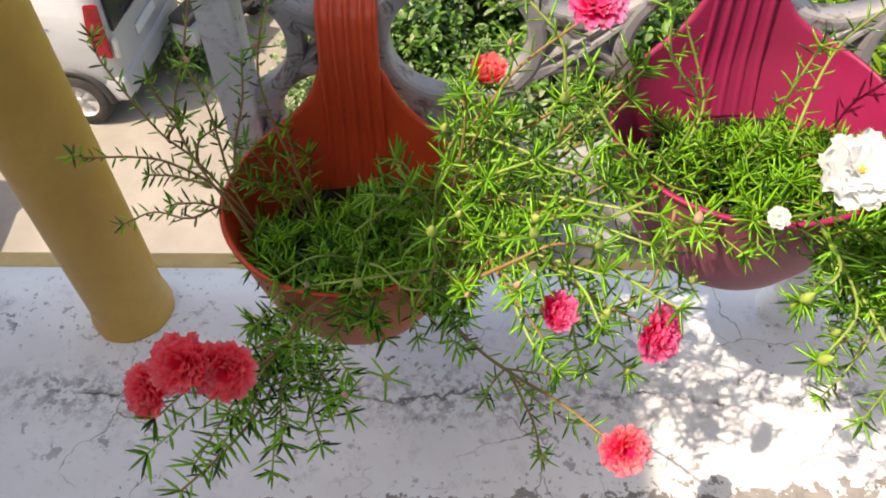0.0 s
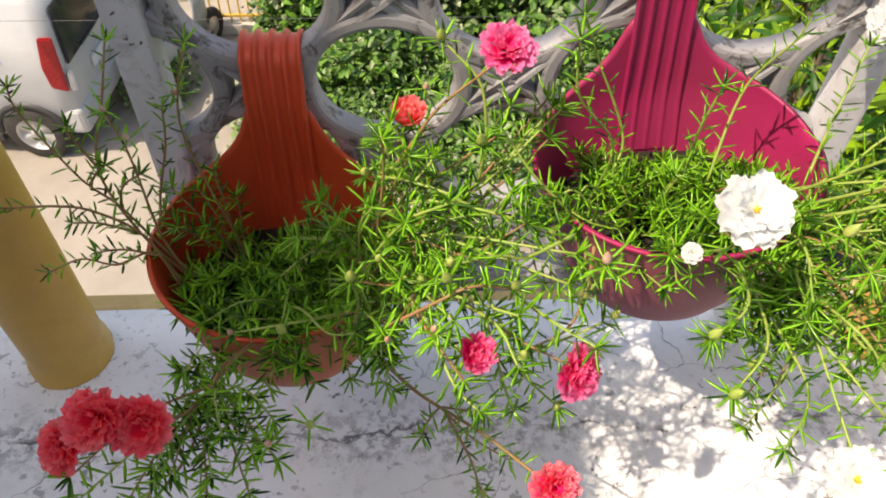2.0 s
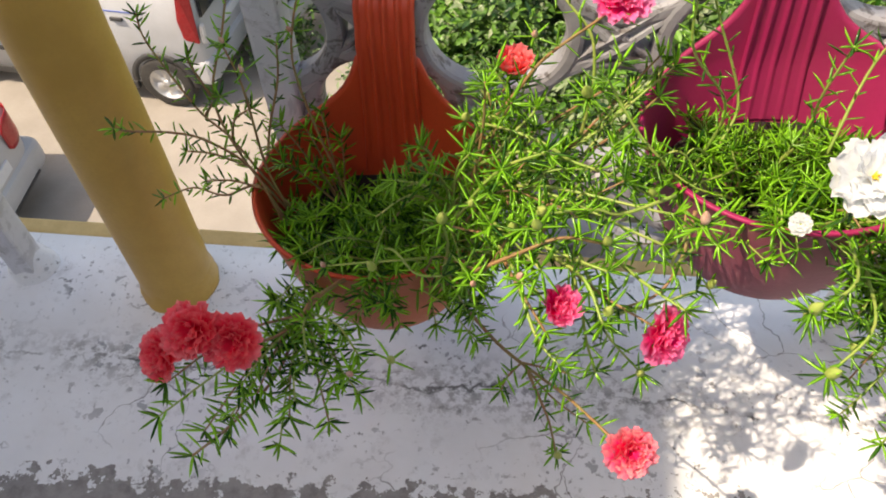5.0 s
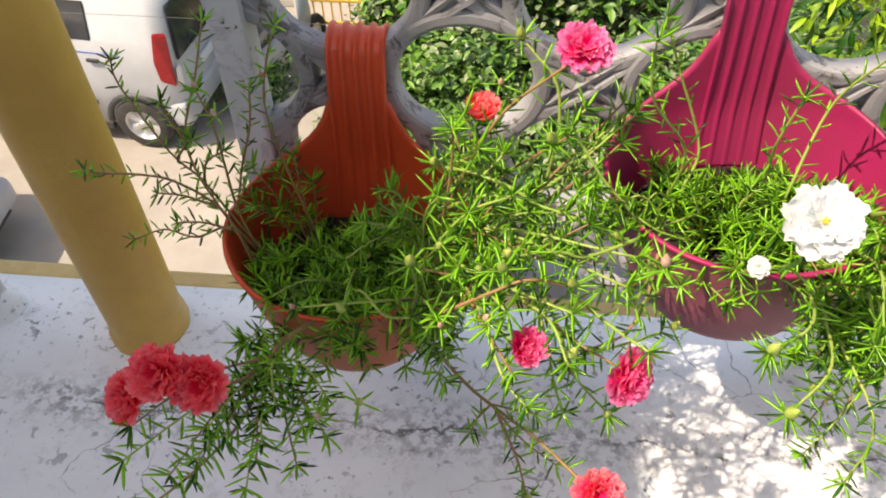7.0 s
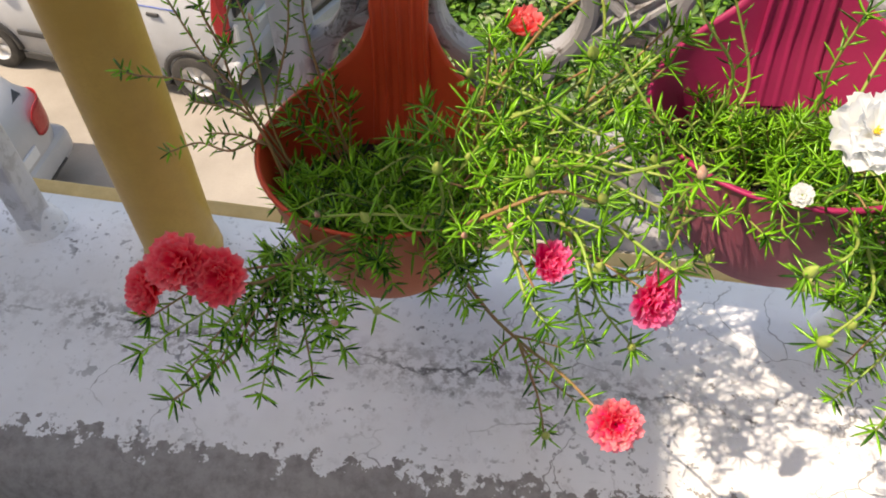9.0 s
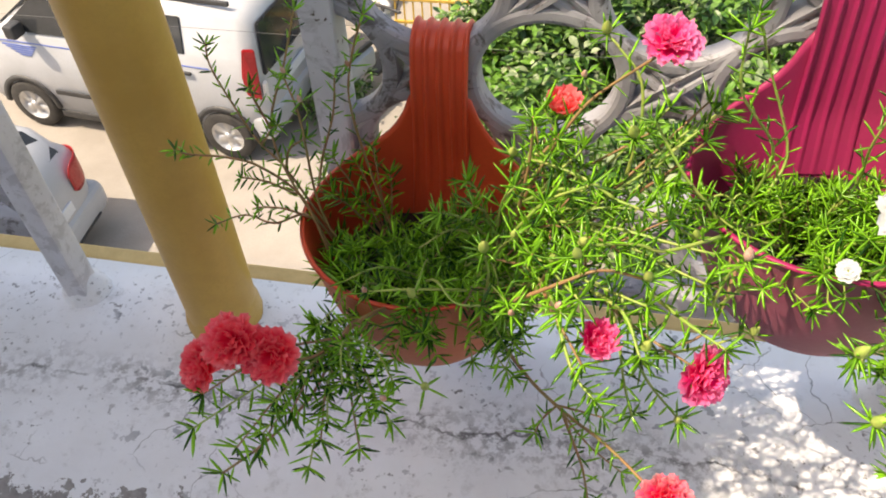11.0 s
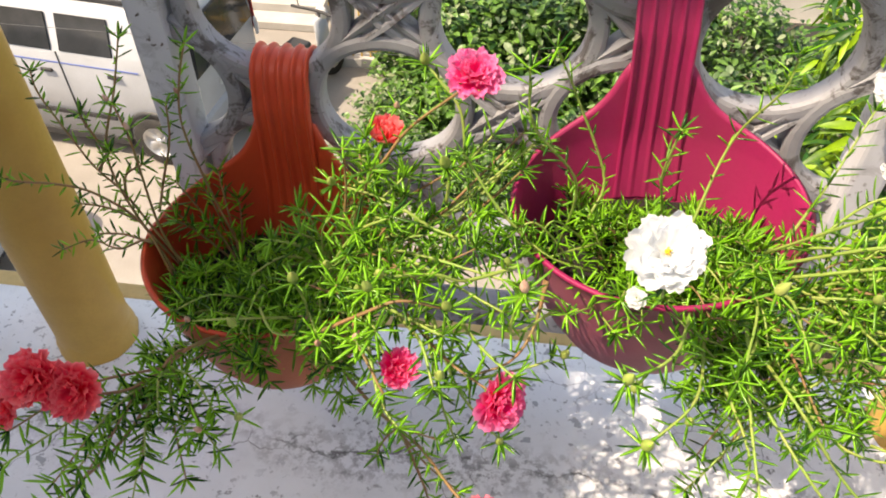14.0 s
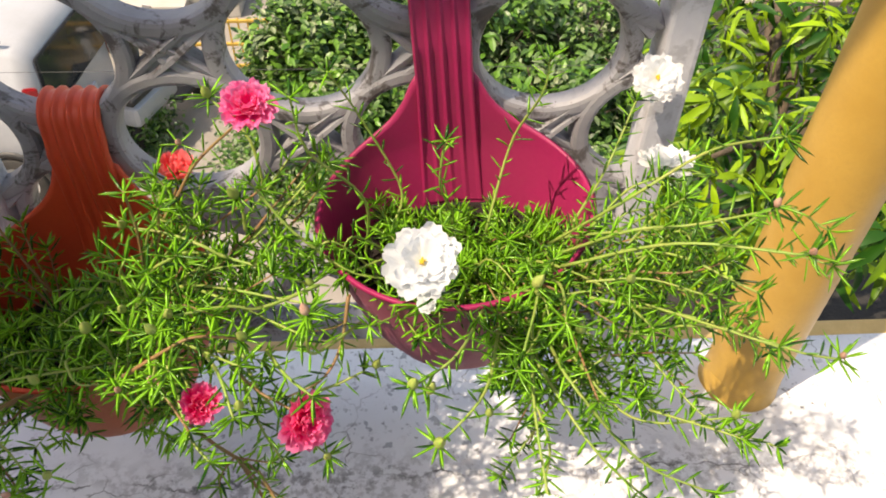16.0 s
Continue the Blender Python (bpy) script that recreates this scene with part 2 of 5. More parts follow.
M_LEDGE = limewash()
# grille base is darker than the posts': shade on it is put into the colour
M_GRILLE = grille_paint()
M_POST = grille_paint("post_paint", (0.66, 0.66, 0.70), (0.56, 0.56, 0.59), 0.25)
M_YELLOW = surface("ochre_oil_paint", (0.60, 0.365, 0.085), (0.52, 0.305, 0.064), 14, 0.42, 260, 0.12, 0.0006)
M_YEDGE = surface("ochre_edge_paint", (0.62, 0.45, 0.19), (0.54, 0.38, 0.15), 40, 0.7, 200, 0.3)
M_WALL = surface("plaster", (0.56, 0.57, 0.58), (0.50, 0.505, 0.51), 3, 0.85, 90, 0.3)
M_FLOOR = surface("cement_floor", (0.39, 0.39, 0.39), (0.31, 0.31, 0.31), 4, 0.8, 80, 0.2)


# ---- the parapet, its coping and the terrace behind the camera ----
GROUND = -4.95


def build_parapet():
    prof = [(0.338, -0.07), (0.338, -0.038), (0.346, -0.022), (0.366, -0.009), (0.395, -0.002), (0.45, 0.0), (0.55, 0.0015), (0.66, 0.001), (0.716, 0.0), (0.716, -0.09), (0.338, -0.09)]
    n, x0, x1 = 160, -3.4, 3.8
    verts, faces = [], []
    for i in range(n + 1):
        x = x0 + (x1 - x0) * i / n
        for y, z in prof:
            k = noise.noise(Vector((x * 6, y * 9, 1.0)))
            verts.append((x, y + (0.006 * noise.noise(Vector((x * 9, 3, z * 20))) if y < 0.4 else 0), z + (0.0012 * k if z > -0.05 else 0)))
    m = len(prof)
    for i in range(n):
        for j in range(m):
            k = (j + 1) % m
            faces.append((i * m + j, i * m + k, (i + 1) * m + k, (i + 1) * m + j))
    top = part("coping", mesh_of("coping", verts, faces), M_LEDGE)
    tagged(top, "white painted cement coping, cracked, flaked and mould-spotted", "coping", kind="structure")
    edge = part("trim", box(-3.4, 3.8, 0.717, 0.742, -0.085, -0.001, 0.004), M_YEDGE)
    tagged(edge, "ochre painted outer edge strip of the coping", "trim", kind="structure")
    wall = part("wall_parapet", box(-3.4, 3.8, 0.40, 0.70, GROUND, -0.092), M_WALL)
    tagged(wall, "plastered parapet wall under the white coping", "wall", kind="structure")
    floor = part("floor", box(-3.4, 3.8, -1.6, 0.398, -1.15, -1.0), M_FLOOR)
    tagged(floor, "grey cement terrace floor", "floor", kind="structure")
    # unseen wall, placed and sized to cast the shade on the left
    west = part("wall_west", box(-1.38, -1.2, -1.6, 0.398, -1.0, 2.72), M_WALL)
    tagged(west, "unseen plain plastered side wall, added to shade the left of the coping", "wall", kind="structure")
    south = part("wall_south", box(-3.4, 3.8, -1.78, -1.602, -1.0, 2.0), M_WALL)
    tagged(south, "plain plastered house wall behind the terrace", "wall", kind="structure")


build_parapet()
# unseen beam, added so that its shadow falls on the upper grille
beam = part("beam", box(-3.4, 3.8, 0.130, 0.75, 2.18, 2.42, 0.01), M_WALL)
tagged(beam, "unseen plastered beam on the ochre pipes, added to shade the grille top", "beam", kind="structure")


# ---- ochre pipes standing on the coping ----
def yellow_pipe(x, y, label):
    base = empty("pipe_post", x, y, 0.0, label, "pipe post", "ochre pipe posts on the coping")
    r = 0.0435
    prof = [(r * (1 + 0.012 * noise.noise(Vector((z * 4, x, 0)))), z) for z in [0.0 + 2.18 * i / 40 for i in range(41)]]
    verts, faces = revolve(prof, 40)
    part("pipe", mesh_of("pipe", verts, faces), M_YELLOW, base)
    collar = [(r - 0.0012, 0.036), (r + 0.0002, 0.028), (r + 0.0008, 0.02), (r + 0.0015, 0.012), (r + 0.0025, 0.004), (r + 0.004, 0.0), (r - 0.004, 0.0)]
    verts, faces = revolve(collar, 40)
    verts = [Vector(v) + Vector((0.003, 0.003, 0)) * noise.noise(Vector(v) * 40 + Vector((x * 7, 0, 0))) * (1 if v[2] < 0.03 else 0) for v in verts]
    part("foot_collar", mesh_of("foot_collar", verts, faces), M_YELLOW, base, "uneven ochre cement collar at the foot")
    return base


yellow_pipe(-0.2600, 0.652, "ochre painted round pipe post on the white coping, in shade")
yellow_pipe(0.702, 0.651, "ochre painted round pipe post on the white coping, in sunlight")


# ---- cast grilles ----
NODE_Z, CELL_W, CELL_H = 0.462, 0.197, 0.160


def grooved(w, d):
    """Cross-section with two rounded beads and a groove between them, w across, d deep (along y)."""
    return [(-w, -d * 0.55), (-w * 0.7, -d), (-w * 0.34, -d * 0.95), (-w * 0.12, -d * 0.8), (w * 0.12, -d * 0.8), (w * 0.34, -d * 0.95), (w * 0.7, -d), (w, -d * 0.55), (w, d * 0.6), (w * 0.5, d), (-w * 0.5, d), (-w, d * 0.6)]


def band(w, d):
    """Rounded flat band, w across, d deep."""
    return [(-w, -d * 0.6), (-w * 0.8, -d * 0.9), (-w * 0.4, -d), (w * 0.4, -d), (w * 0.8, -d * 0.9), (w, -d * 0.6), (w, d * 0.7), (w * 0.7, d), (-w * 0.7, d), (-w, d * 0.7)]


def grille_panel(x0, x1, y, label, first_node):
    """A cast panel between two square posts: rings in a diamond net with crossing ribs."""
    g = empty("railing_grille", (x0 + x1) / 2, y, 0, label, "railing", "cast grilles on the coping")
    inv = Matrix.Translation((-(x0 + x1) / 2, -y, 0))
    pw, top = 0.030, 1.0

    def add(name, me, lab=""):
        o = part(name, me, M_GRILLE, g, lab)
        return o

    def local(verts):
        return [inv @ Vector(v) for v in verts]
    for xa in (x0, x1 - pw):
        b = box(xa, xa + pw, y - 0.021, y + 0.012, 0.0, top, 0.004, 2)
        bmesh.ops.transform(b, matrix=inv, verts=b.verts)
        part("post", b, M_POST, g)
        verts, faces = revolve([(0.032, -0.002), (0.030, 0.006), (0.025, 0.016), (0.019, 0.026), (0.012, 0.036)], 20, xa + pw / 2, y)
        verts = [Vector(v) + Vector((1, 1, 0)) * 0.008 * noise.noise(Vector(v) * 35) for v in verts]
        o = part("mortar_foot", mesh_of("mortar_foot", local(verts), faces), M_LEDGE, g, "rough whitewashed mortar round the foot")
    for z in (0.125, top - 0.03):
        b = box(x0 + pw, x1 - pw, y - 0.016, y + 0.016, z - 0.014, z + 0.014, 0.004, 2)
        bmesh.ops.transform(b, matrix=inv, verts=b.verts)
        add("rail", b)
    xi, xj = x0 + pw - 0.004, x1 - pw + 0.004
    # rings
    rings = []
    z_lo, z_hi = 0.13, top - 0.04
    for row in range(-6, 9):
        cz = NODE_Z + row * CELL_H / 2
        for k in range(-8, 9):
            cx = first_node + CELL_W / 2 + k * CELL_W + (CELL_W / 2 if row % 2 else 0)
            if xi - 0.02 < cx < xj + 0.02 and z_lo + 0.02 < cz < z_hi - 0.02:
                rings.append((cx, cz, 0.0125 if row % 2 else 0.0114))
    for cx, cz, deep in rings:
        pts = []
        a, b = 0.0645, 0.0600
        for i in range(40):
            t = 2 * math.pi * i / 40
            c, s = math.cos(t), math.sin(t)
            e = 0.97
            pts.append(Vector((cx + a * math.copysign(abs(c) ** e, c), y, cz + b * math.copysign(abs(s) ** e, s))))
        ok = [xi <= p.x <= xj and z_lo <= p.z <= z_hi for p in pts]
        if all(ok):
            verts, faces = sweep(pts, band(0.0078, deep), closed=True, up=(0, 1, 0))
            add("ring", mesh_of("ring", local(verts), faces, False))
        elif any(ok):
            s = next(i for i in range(40) if ok[i] and not ok[i - 1])
            run = []
            while ok[(s + len(run)) % 40] and len(run) < 40:
                run.append(pts[(s + len(run)) % 40])
            if len(run) > 2:
                verts, faces = sweep(run, band(0.0078, deep), up=(0, 1, 0))
                add("ring_arc", mesh_of("ring_arc", local(verts), faces, False))
    # crossing ribs and leaf knots at the nodes
    for row in range(-9, 13):
        z = NODE_Z + row * CELL_H / 2
        for k in range(-8, 9):
            nx = first_node + k * CELL_W + (CELL_W / 2 if row % 2 else 0)
            if not (xi - 0.03 < nx < xj + 0.03 and z_lo - 0.01 < z < z_hi + 0.01):
                continue
            for dx in (-1, 1):
                a = Vector((nx, y, z))
                b = Vector((nx + dx * CELL_W / 2, y, z + CELL_H / 2))
                pts = [a.lerp(b, i / 10) for i in range(11)]
                pts = [p for p in pts if xi <= p.x <= xj and z_lo <= p.z <= z_hi]
                if len(pts) > 3:
                    verts, faces = sweep(pts, lambda f: grooved(0.0098 - 0.0022 * math.sin(math.pi * f), 0.0140 - 0.0036 * math.sin(math.pi * f) + 0.0004 * dx), up=(0, 1, 0))
                    add("rib", mesh_of("rib", local(verts), faces, False))
    return g


grille_panel(-0.082, 0.531, 0.660, "grey-white painted cast grille with rings and crossing leaf ribs", 0.122)
grille_panel(-1.055, -0.442, 0.660, "grey-white painted cast grille in shade beside the ochre pipe", -0.851)
grille_panel(0.89, 1.503, 0.660, "grey-white painted cast grille in sunlight beyond the ochre pipe", 1.094)


# ---- hanging pots ----
M_ORANGE = surface("terracotta_plastic", (0.72, 0.085, 0.03), (0.64, 0.07, 0.026), 10, 0.42, 300, 0.08, 0.0004)
M_MAGENTA = surface("magenta_plastic", (0.40, 0.014, 0.105), (0.34, 0.022, 0.09), 10, 0.5, 300, 0.08, 0.0004)
# paler plastics for the bowls' outsides, with bounced light painted in
M_ORANGE_BOUNCE = surface("bounce_lit_terracotta_plastic", (0.56, 0.17, 0.075), (0.50, 0.14, 0.06), 16, 0.6, 300, 0.08, 0.0004)
M_MAGENTA_BOUNCE = surface("bounce_lit_magenta_plastic", (0.40, 0.115, 0.165), (0.35, 0.08, 0.125), 16, 0.6, 300, 0.08, 0.0004)
M_SOIL = surface("dark_soil", (0.022, 0.015, 0.011), (0.012, 0.009, 0.007), 60, 0.95, 220, 0.9, 0.004)


def hook_pot(name, x, y, rim, top, R, mat, bounce_lit, label, ridge_h=0.0034, narrow=0.7, shoulder=0.07, half=0.0245):
    """A round plastic pot whose back rises into a ribbed handle that hooks over the grille."""
    g = empty(name, x, y, rim, label, "flower pot", "hanging pots on the grille")
    H, rb, th = 0.119, 0.074, 0.0028
    back = 0.640 - y                # the side against the grille is flatter
    neck = half + 0.001
    hn = 0.069

    def rise(a):
        """Height of the edge over the rim at the angle a from the back."""
        s = abs(R * math.sin(a)) if abs(a) < math.pi / 2 else R
        if abs(a) > math.pi / 2:
            return 0.0
        f = max(0.0, min(1.0, (R - s) / (R - neck)))
        return hn * (shoulder * f ** 0.5 + (0.52 - shoulder) * f + 0.48 * f ** 7)
    n = 96
    cols = []
    for k in range(n):
        a = -math.pi + 2 * math.pi * k / n
        ri = rise(a)
        col = []
        for rr, zz in ((0.0, -H), (0.4, -H), (0.85, -H), (0.95, -H + 0.003), (1.0, -H + 0.012)):
            col.append((rb * rr, zz))
        for i in range(1, 9):
            f = i / 8
            col.append((rb + (R - rb) * f ** 0.68, -H + 0.012 + (H - 0.012) * f))
        for i in range(1, 7):
            col.append((R + 0.0002 * i, ri * i / 6 if ri > 0.0005 else 0.0004 * i))
        lip = 0.0012
        outer = [(r + (lip if i == len(col) - 1 else 0), z) for i, (r, z) in enumerate(col)]
        inner = [(max(0.0, r - th), z + (th if z < -H + 0.01 else 0)) for r, z in col[::-1]]
        inner[0] = (col[-1][0] - th, col[-1][1] + 0.0012)
        squash = back / R if math.cos(a) > 0 else 1.0
        cols.append([(math.sin(a) * r, math.cos(a) * r * squash, z) for r, z in outer + inner])
    m = len(cols[0])
    verts = [v for c in cols for v in c]
    faces = []
    for k in range(n):
        a, b = k * m, ((k + 1) % n) * m
        for j in range(m - 1):
            faces.append((a + j, b + j, b + j + 1, a + j + 1))
    me = mesh_of("bowl", verts, faces)
    bm = bmesh.new()
    bm.from_mesh(me)
    bmesh.ops.remove_doubles(bm, verts=bm.verts, dist=0.00005)
    bowl = part("bowl", bm, mat, g, smooth=True)
    bowl.data.materials.append(bounce_lit)     # paler outside under the rim: light bounced off the coping, put into the colour
    for poly in bowl.data.polygons:
        c, nrm = poly.center, poly.normal
        poly.material_index = 1 if c.z < -0.004 and c.x * nrm.x + c.y * nrm.y > 0 else 0
    # ribbed handle
    path = []
    ztop = top - rim
    for i in range(15):
        z = -0.055 + (ztop - 0.018 + 0.055) * i / 14
        wall = (rb + (R - rb) * ((z + H - 0.012) / (H - 0.012)) ** 0.68) * back / R if z < 0 else back
        path.append((wall - th - 0.0008 + 0.004 * max(0, i - 12) / 2, z))
    y0, z0 = path[-1]
    for i in range(1, 10):
        t = math.pi * i / 9
        path.append((y0 + 0.021 * (1 - math.cos(t)), z0 + 0.018 * math.sin(t)))
    path += [(y0 + 0.042, z0 - 0.012), (y0 + 0.042, z0 - 0.026)]
    nc = 61
    verts, faces = [], []
    for i, (py, pz) in enumerate(path):
        a = path[max(0, i - 1)]
        b = path[min(len(path) - 1, i + 1)]
        tv = Vector((b[0] - a[0], b[1] - a[1])).normalized()
        nrm = Vector((-tv[1], tv[0]))      # towards the viewer, then up
        wide = half + 0.0035 * max(0.0, 1 - i / 9)
        amp = ridge_h * min(1.0, 0.25 + i / 7)
        for j in range(nc):
            u = j / (nc - 1) * 2 - 1
            ridge = amp * max(0.0, math.cos(u * math.pi * 4.0 / 0.92)) ** narrow if abs(u) < 0.99 else 0.0
            bow = 0.0 if i > 12 else -0.5 * (u * wide) ** 2 * back / R ** 2
            verts.append((u * wide, py + nrm[0] * ridge + bow, pz + nrm[1] * ridge))
        for j in range(nc - 1, -1, -1):
            u = j / (nc - 1) * 2 - 1
            bow = 0.0 if i > 12 else -0.5 * (u * wide) ** 2 * back / R ** 2
            verts.append((u * wide, py - nrm[0] * 0.0026 + bow, pz - nrm[1] * 0.0026))
    m = 2 * nc
    for i in range(len(path) - 1):
        for j in range(m):
            k = (j + 1) % m
            faces.append((i * m + j, i * m + k, (i + 1) * m + k, (i + 1) * m + j))
    faces.append(tuple(range((len(path) - 1) * m, len(path) * m)))
    part("handle", mesh_of("handle", verts, faces), mat, g, "ribbed strap handle hooked over the grille")
    # soil
    verts, faces = [], []
    rs = R - 0.017
    for i in range(9):
        for k in range(28):
            a = 2 * math.pi * k / 28
            r = rs * i / 8
            v = Vector((r * math.cos(a), r * math.sin(a) * (back / R if math.sin(a) > 0 else 1.0), 0))
            verts.append(v + Vector((0, 0, -0.058 + 0.008 * noise.noise(v * 45 + Vector((x * 9, 0, 0))))))
    for i in range(8):
        for k in range(28):
            q = (k + 1) % 28
            faces.append((i * 28 + k, i * 28 + q, (i + 1) * 28 + q, (i + 1) * 28 + k))
    part("soil", mesh_of("soil", verts, faces), M_SOIL, g, "dark moist potting soil")
    return g


hook_pot("hanging_pot", 0.034, 0.560, 0.300, 0.421, 0.1025, M_ORANGE, M_ORANGE_BOUNCE, "terracotta-orange plastic hanging pot hooked on the grille, moss rose inside")
pot = hook_pot("hanging_pot", 0.338, 0.560, 0.384, 0.522, 0.1045, M_MAGENTA, M_MAGENTA_BOUNCE, "magenta-pink plastic hanging pot hooked on the grille, moss rose inside", 0.0024, 1.6, 0.15, 0.0225)
pot.rotation_euler = (0, radians(-4.5), 0)     # it hangs a little askew


# ---- moss rose plants ----
M_NEEDLE = leafy("moss_rose_leaf", (0.018, 0.105, 0.010), (0.30, 0.72, 0.045), 0.26, 0.24, lo=0.30)
M_STEM_G = surface("green_stem", (0.24, 0.40, 0.07), (0.36, 0.40, 0.10), 60, 0.5, 400, 0.1, 0.0003)
M_STEM_R = surface("reddish_stem", (0.32, 0.15, 0.07), (0.27, 0.22, 0.08), 50, 0.55, 400, 0.1, 0.0003)
M_BUD = surface("green_bud", (0.30, 0.42, 0.09), (0.42, 0.46, 0.13), 150, 0.45, 500, 0.05, 0.0002)
M_DRY = surface("withered_bud", (0.50, 0.22, 0.15), (0.66, 0.46, 0.36), 200, 0.8, 600, 0.3, 0.0004)
M_CORAL = petals("coral_petal", (1.0, 0.05, 0.13), (1.0, 0.33, 0.36), 0.6, 0.5)
M_PINK = petals("hot_pink_petal", (1.0, 0.05, 0.36), (1.0, 0.48, 0.76), 0.6, 0.45)
M_MAGPET = petals("magenta_petal", (1.0, 0.02, 0.32), (1.0, 0.36, 0.60), 0.6, 0.52)
M_RED = petals("red_petal", (1.0, 0.10, 0.13), (1.0, 0.40, 0.40), 0.6, 0.45)
M_PALECORAL = petals("pale_edged_coral_petal", (1.0, 0.035, 0.25), (1.0, 0.55, 0.54), 0.6, 0.5)
M_WHITE = petals("white_petal", (0.90, 0.92, 0.93), (0.93, 0.95, 0.98), 0.6, 0.5)
M_STAMEN = surface("yellow_stamen", (0.78, 0.56, 0.05), (0.7, 0.45, 0.04), 300, 0.7, 500, 0.2, 0.0003)
rng = random.Random(11)


def rand_dir(spread=1.0):
    while True:
        v = Vector((rng.uniform(-1, 1), rng.uniform(-1, 1), rng.uniform(-1, 1)))
        if 0.05 < v.length < 1:
            return v.normalized() * spread


def add_leaf(verts, faces, p, d, length, width):
    """A fleshy needle: three-sided spindle, slightly bent."""
    side = d.cross(Vector((0.3, 0.2, 0.93)))
    if side.length < 1e-3:
        side = d.cross(Vector((1, 0, 0)))
    side.normalize()
    nrm = side.cross(d).normalized()
    bend = nrm * rng.uniform(-0.16, 0.22) * length
    k0 = len(verts)
    for s, w in ((0.0, 0.45), (0.35, 1.0), (0.75, 0.8)):
        c = p + d * (length * s) + bend * s * s
        for a in (0.5, 2.6, 4.7):
            verts.append(c + (side * math.cos(a) + nrm * math.sin(a) * 0.7) * (width * 0.5 * w))
    verts.append(p + d * length + bend)
    for r in (0, 3):
        for j in range(3):
            q = (j + 1) % 3
            faces.append((k0 + r + j, k0 + r + q, k0 + r + 3 + q, k0 + r + 3 + j))
    for j in range(3):
        faces.append((k0 + 6 + j, k0 + 6 + (j + 1) % 3, k0 + 9))


def shoot(plant, ctrl, leaves=34, size=0.017, start=0.25, radius=0.0013, red=False, whorl=7, wander=0.004):
    """A stem through ctrl with needle leaves along it and a star of leaves at its tip."""
    ctrl = [Vector(c) for c in ctrl]
    radius *= 0.8
    mid = [c + rand_dir(wander) for c in ctrl[1:-1]]
    pts = spline([ctrl[0], *mid, ctrl[-1]], max(8, 5 * len(ctrl)))
    v, f = sweep(pts, lambda u: circle(radius * (1.15 - 0.5 * u), 6))
    stem = part("stem", mesh_of("stem", v, f), M_STEM_R if red else M_STEM_G, plant)
    verts, faces = [], []
    n = len(pts)
    leaves = max(4, int(leaves * 0.9))
    ang = rng.uniform(0, 6.28)
    for i in range(leaves):
        u = start + (0.985 - start) * (i + rng.random() * 0.7) / leaves
        k = min(n - 2, int(u * (n - 1)))
        p = pts[k].lerp(pts[k + 1], u * (n - 1) - k)
        t = (pts[k + 1] - pts[k]).normalized()
        a = t.orthogonal().normalized()
        b = t.cross(a)
        ang += 2.4 + rng.uniform(-0.4, 0.4)
        out = a * math.cos(ang) + b * math.sin(ang)
        lean = rng.uniform(0.2, 0.75)
        d = (out + t * lean + Vector((0, 0, 0.12))).normalized()
        add_leaf(verts, faces, p + out * radius * 0.6, d, size * rng.uniform(0.6, 1.2), rng.uniform(0.0019, 0.0027))
    t = (pts[-1] - pts[-2]).normalized()
    a = t.orthogonal().normalized()
    b = t.cross(a)
    for i in range(whorl):
        ang = 6.283 * i / whorl + rng.uniform(-0.3, 0.3)
        d = (a * math.cos(ang) + b * math.sin(ang) + t * rng.uniform(0.15, 0.9)).normalized()
        add_leaf(verts, faces, pts[-1] - t * 0.001, d, size * rng.uniform(0.75, 1.3), rng.uniform(0.0021, 0.0029))
    part("needle_leaves", mesh_of("needle_leaves", verts, faces), M_NEEDLE, stem)
    return stem


def bud(plant, p, r=0.0042, up=(0, 0, 1), mat=None, whorl=5):
    """A pointed closed bud over a few small leaves."""
    p, u = Vector(p), Vector(up).normalized()
    a = u.orthogonal().normalized()
    b = u.cross(a)
    r *= 0.55 if mat is M_DRY else 0.72
    prof = [(0.2, -0.4), (0.7, 0.1), (1.0, 0.9), (0.8, 1.9), (0.4, 2.7), (0.05, 3.3)]
    verts, faces = [], []
    for k in range(8):
        g = 2 * math.pi * k / 8
        verts += [p + (a * math.cos(g) + b * math.sin(g)) * r * q + u * r * h for q, h in prof]
    for k in range(8):
        i, j = k * 6, ((k + 1) % 8) * 6
        for m in range(5):
            faces.append((i + m, j + m, j + m + 1, i + m + 1))
    o = part("bud", mesh_of("bud", verts, faces), mat or M_BUD, plant)
    verts, faces = [], []
    for i in range(whorl):
        g = 6.283 * i / whorl + rng.uniform(-0.4, 0.4)
        add_leaf(verts, faces, p, (a * math.cos(g) + b * math.sin(g) + u * rng.uniform(-0.2, 0.5)).normalized(), rng.uniform(0.012, 0.021), 0.0023)
    part("needle_leaves", mesh_of("needle_leaves", verts, faces), M_NEEDLE, o)
    return o


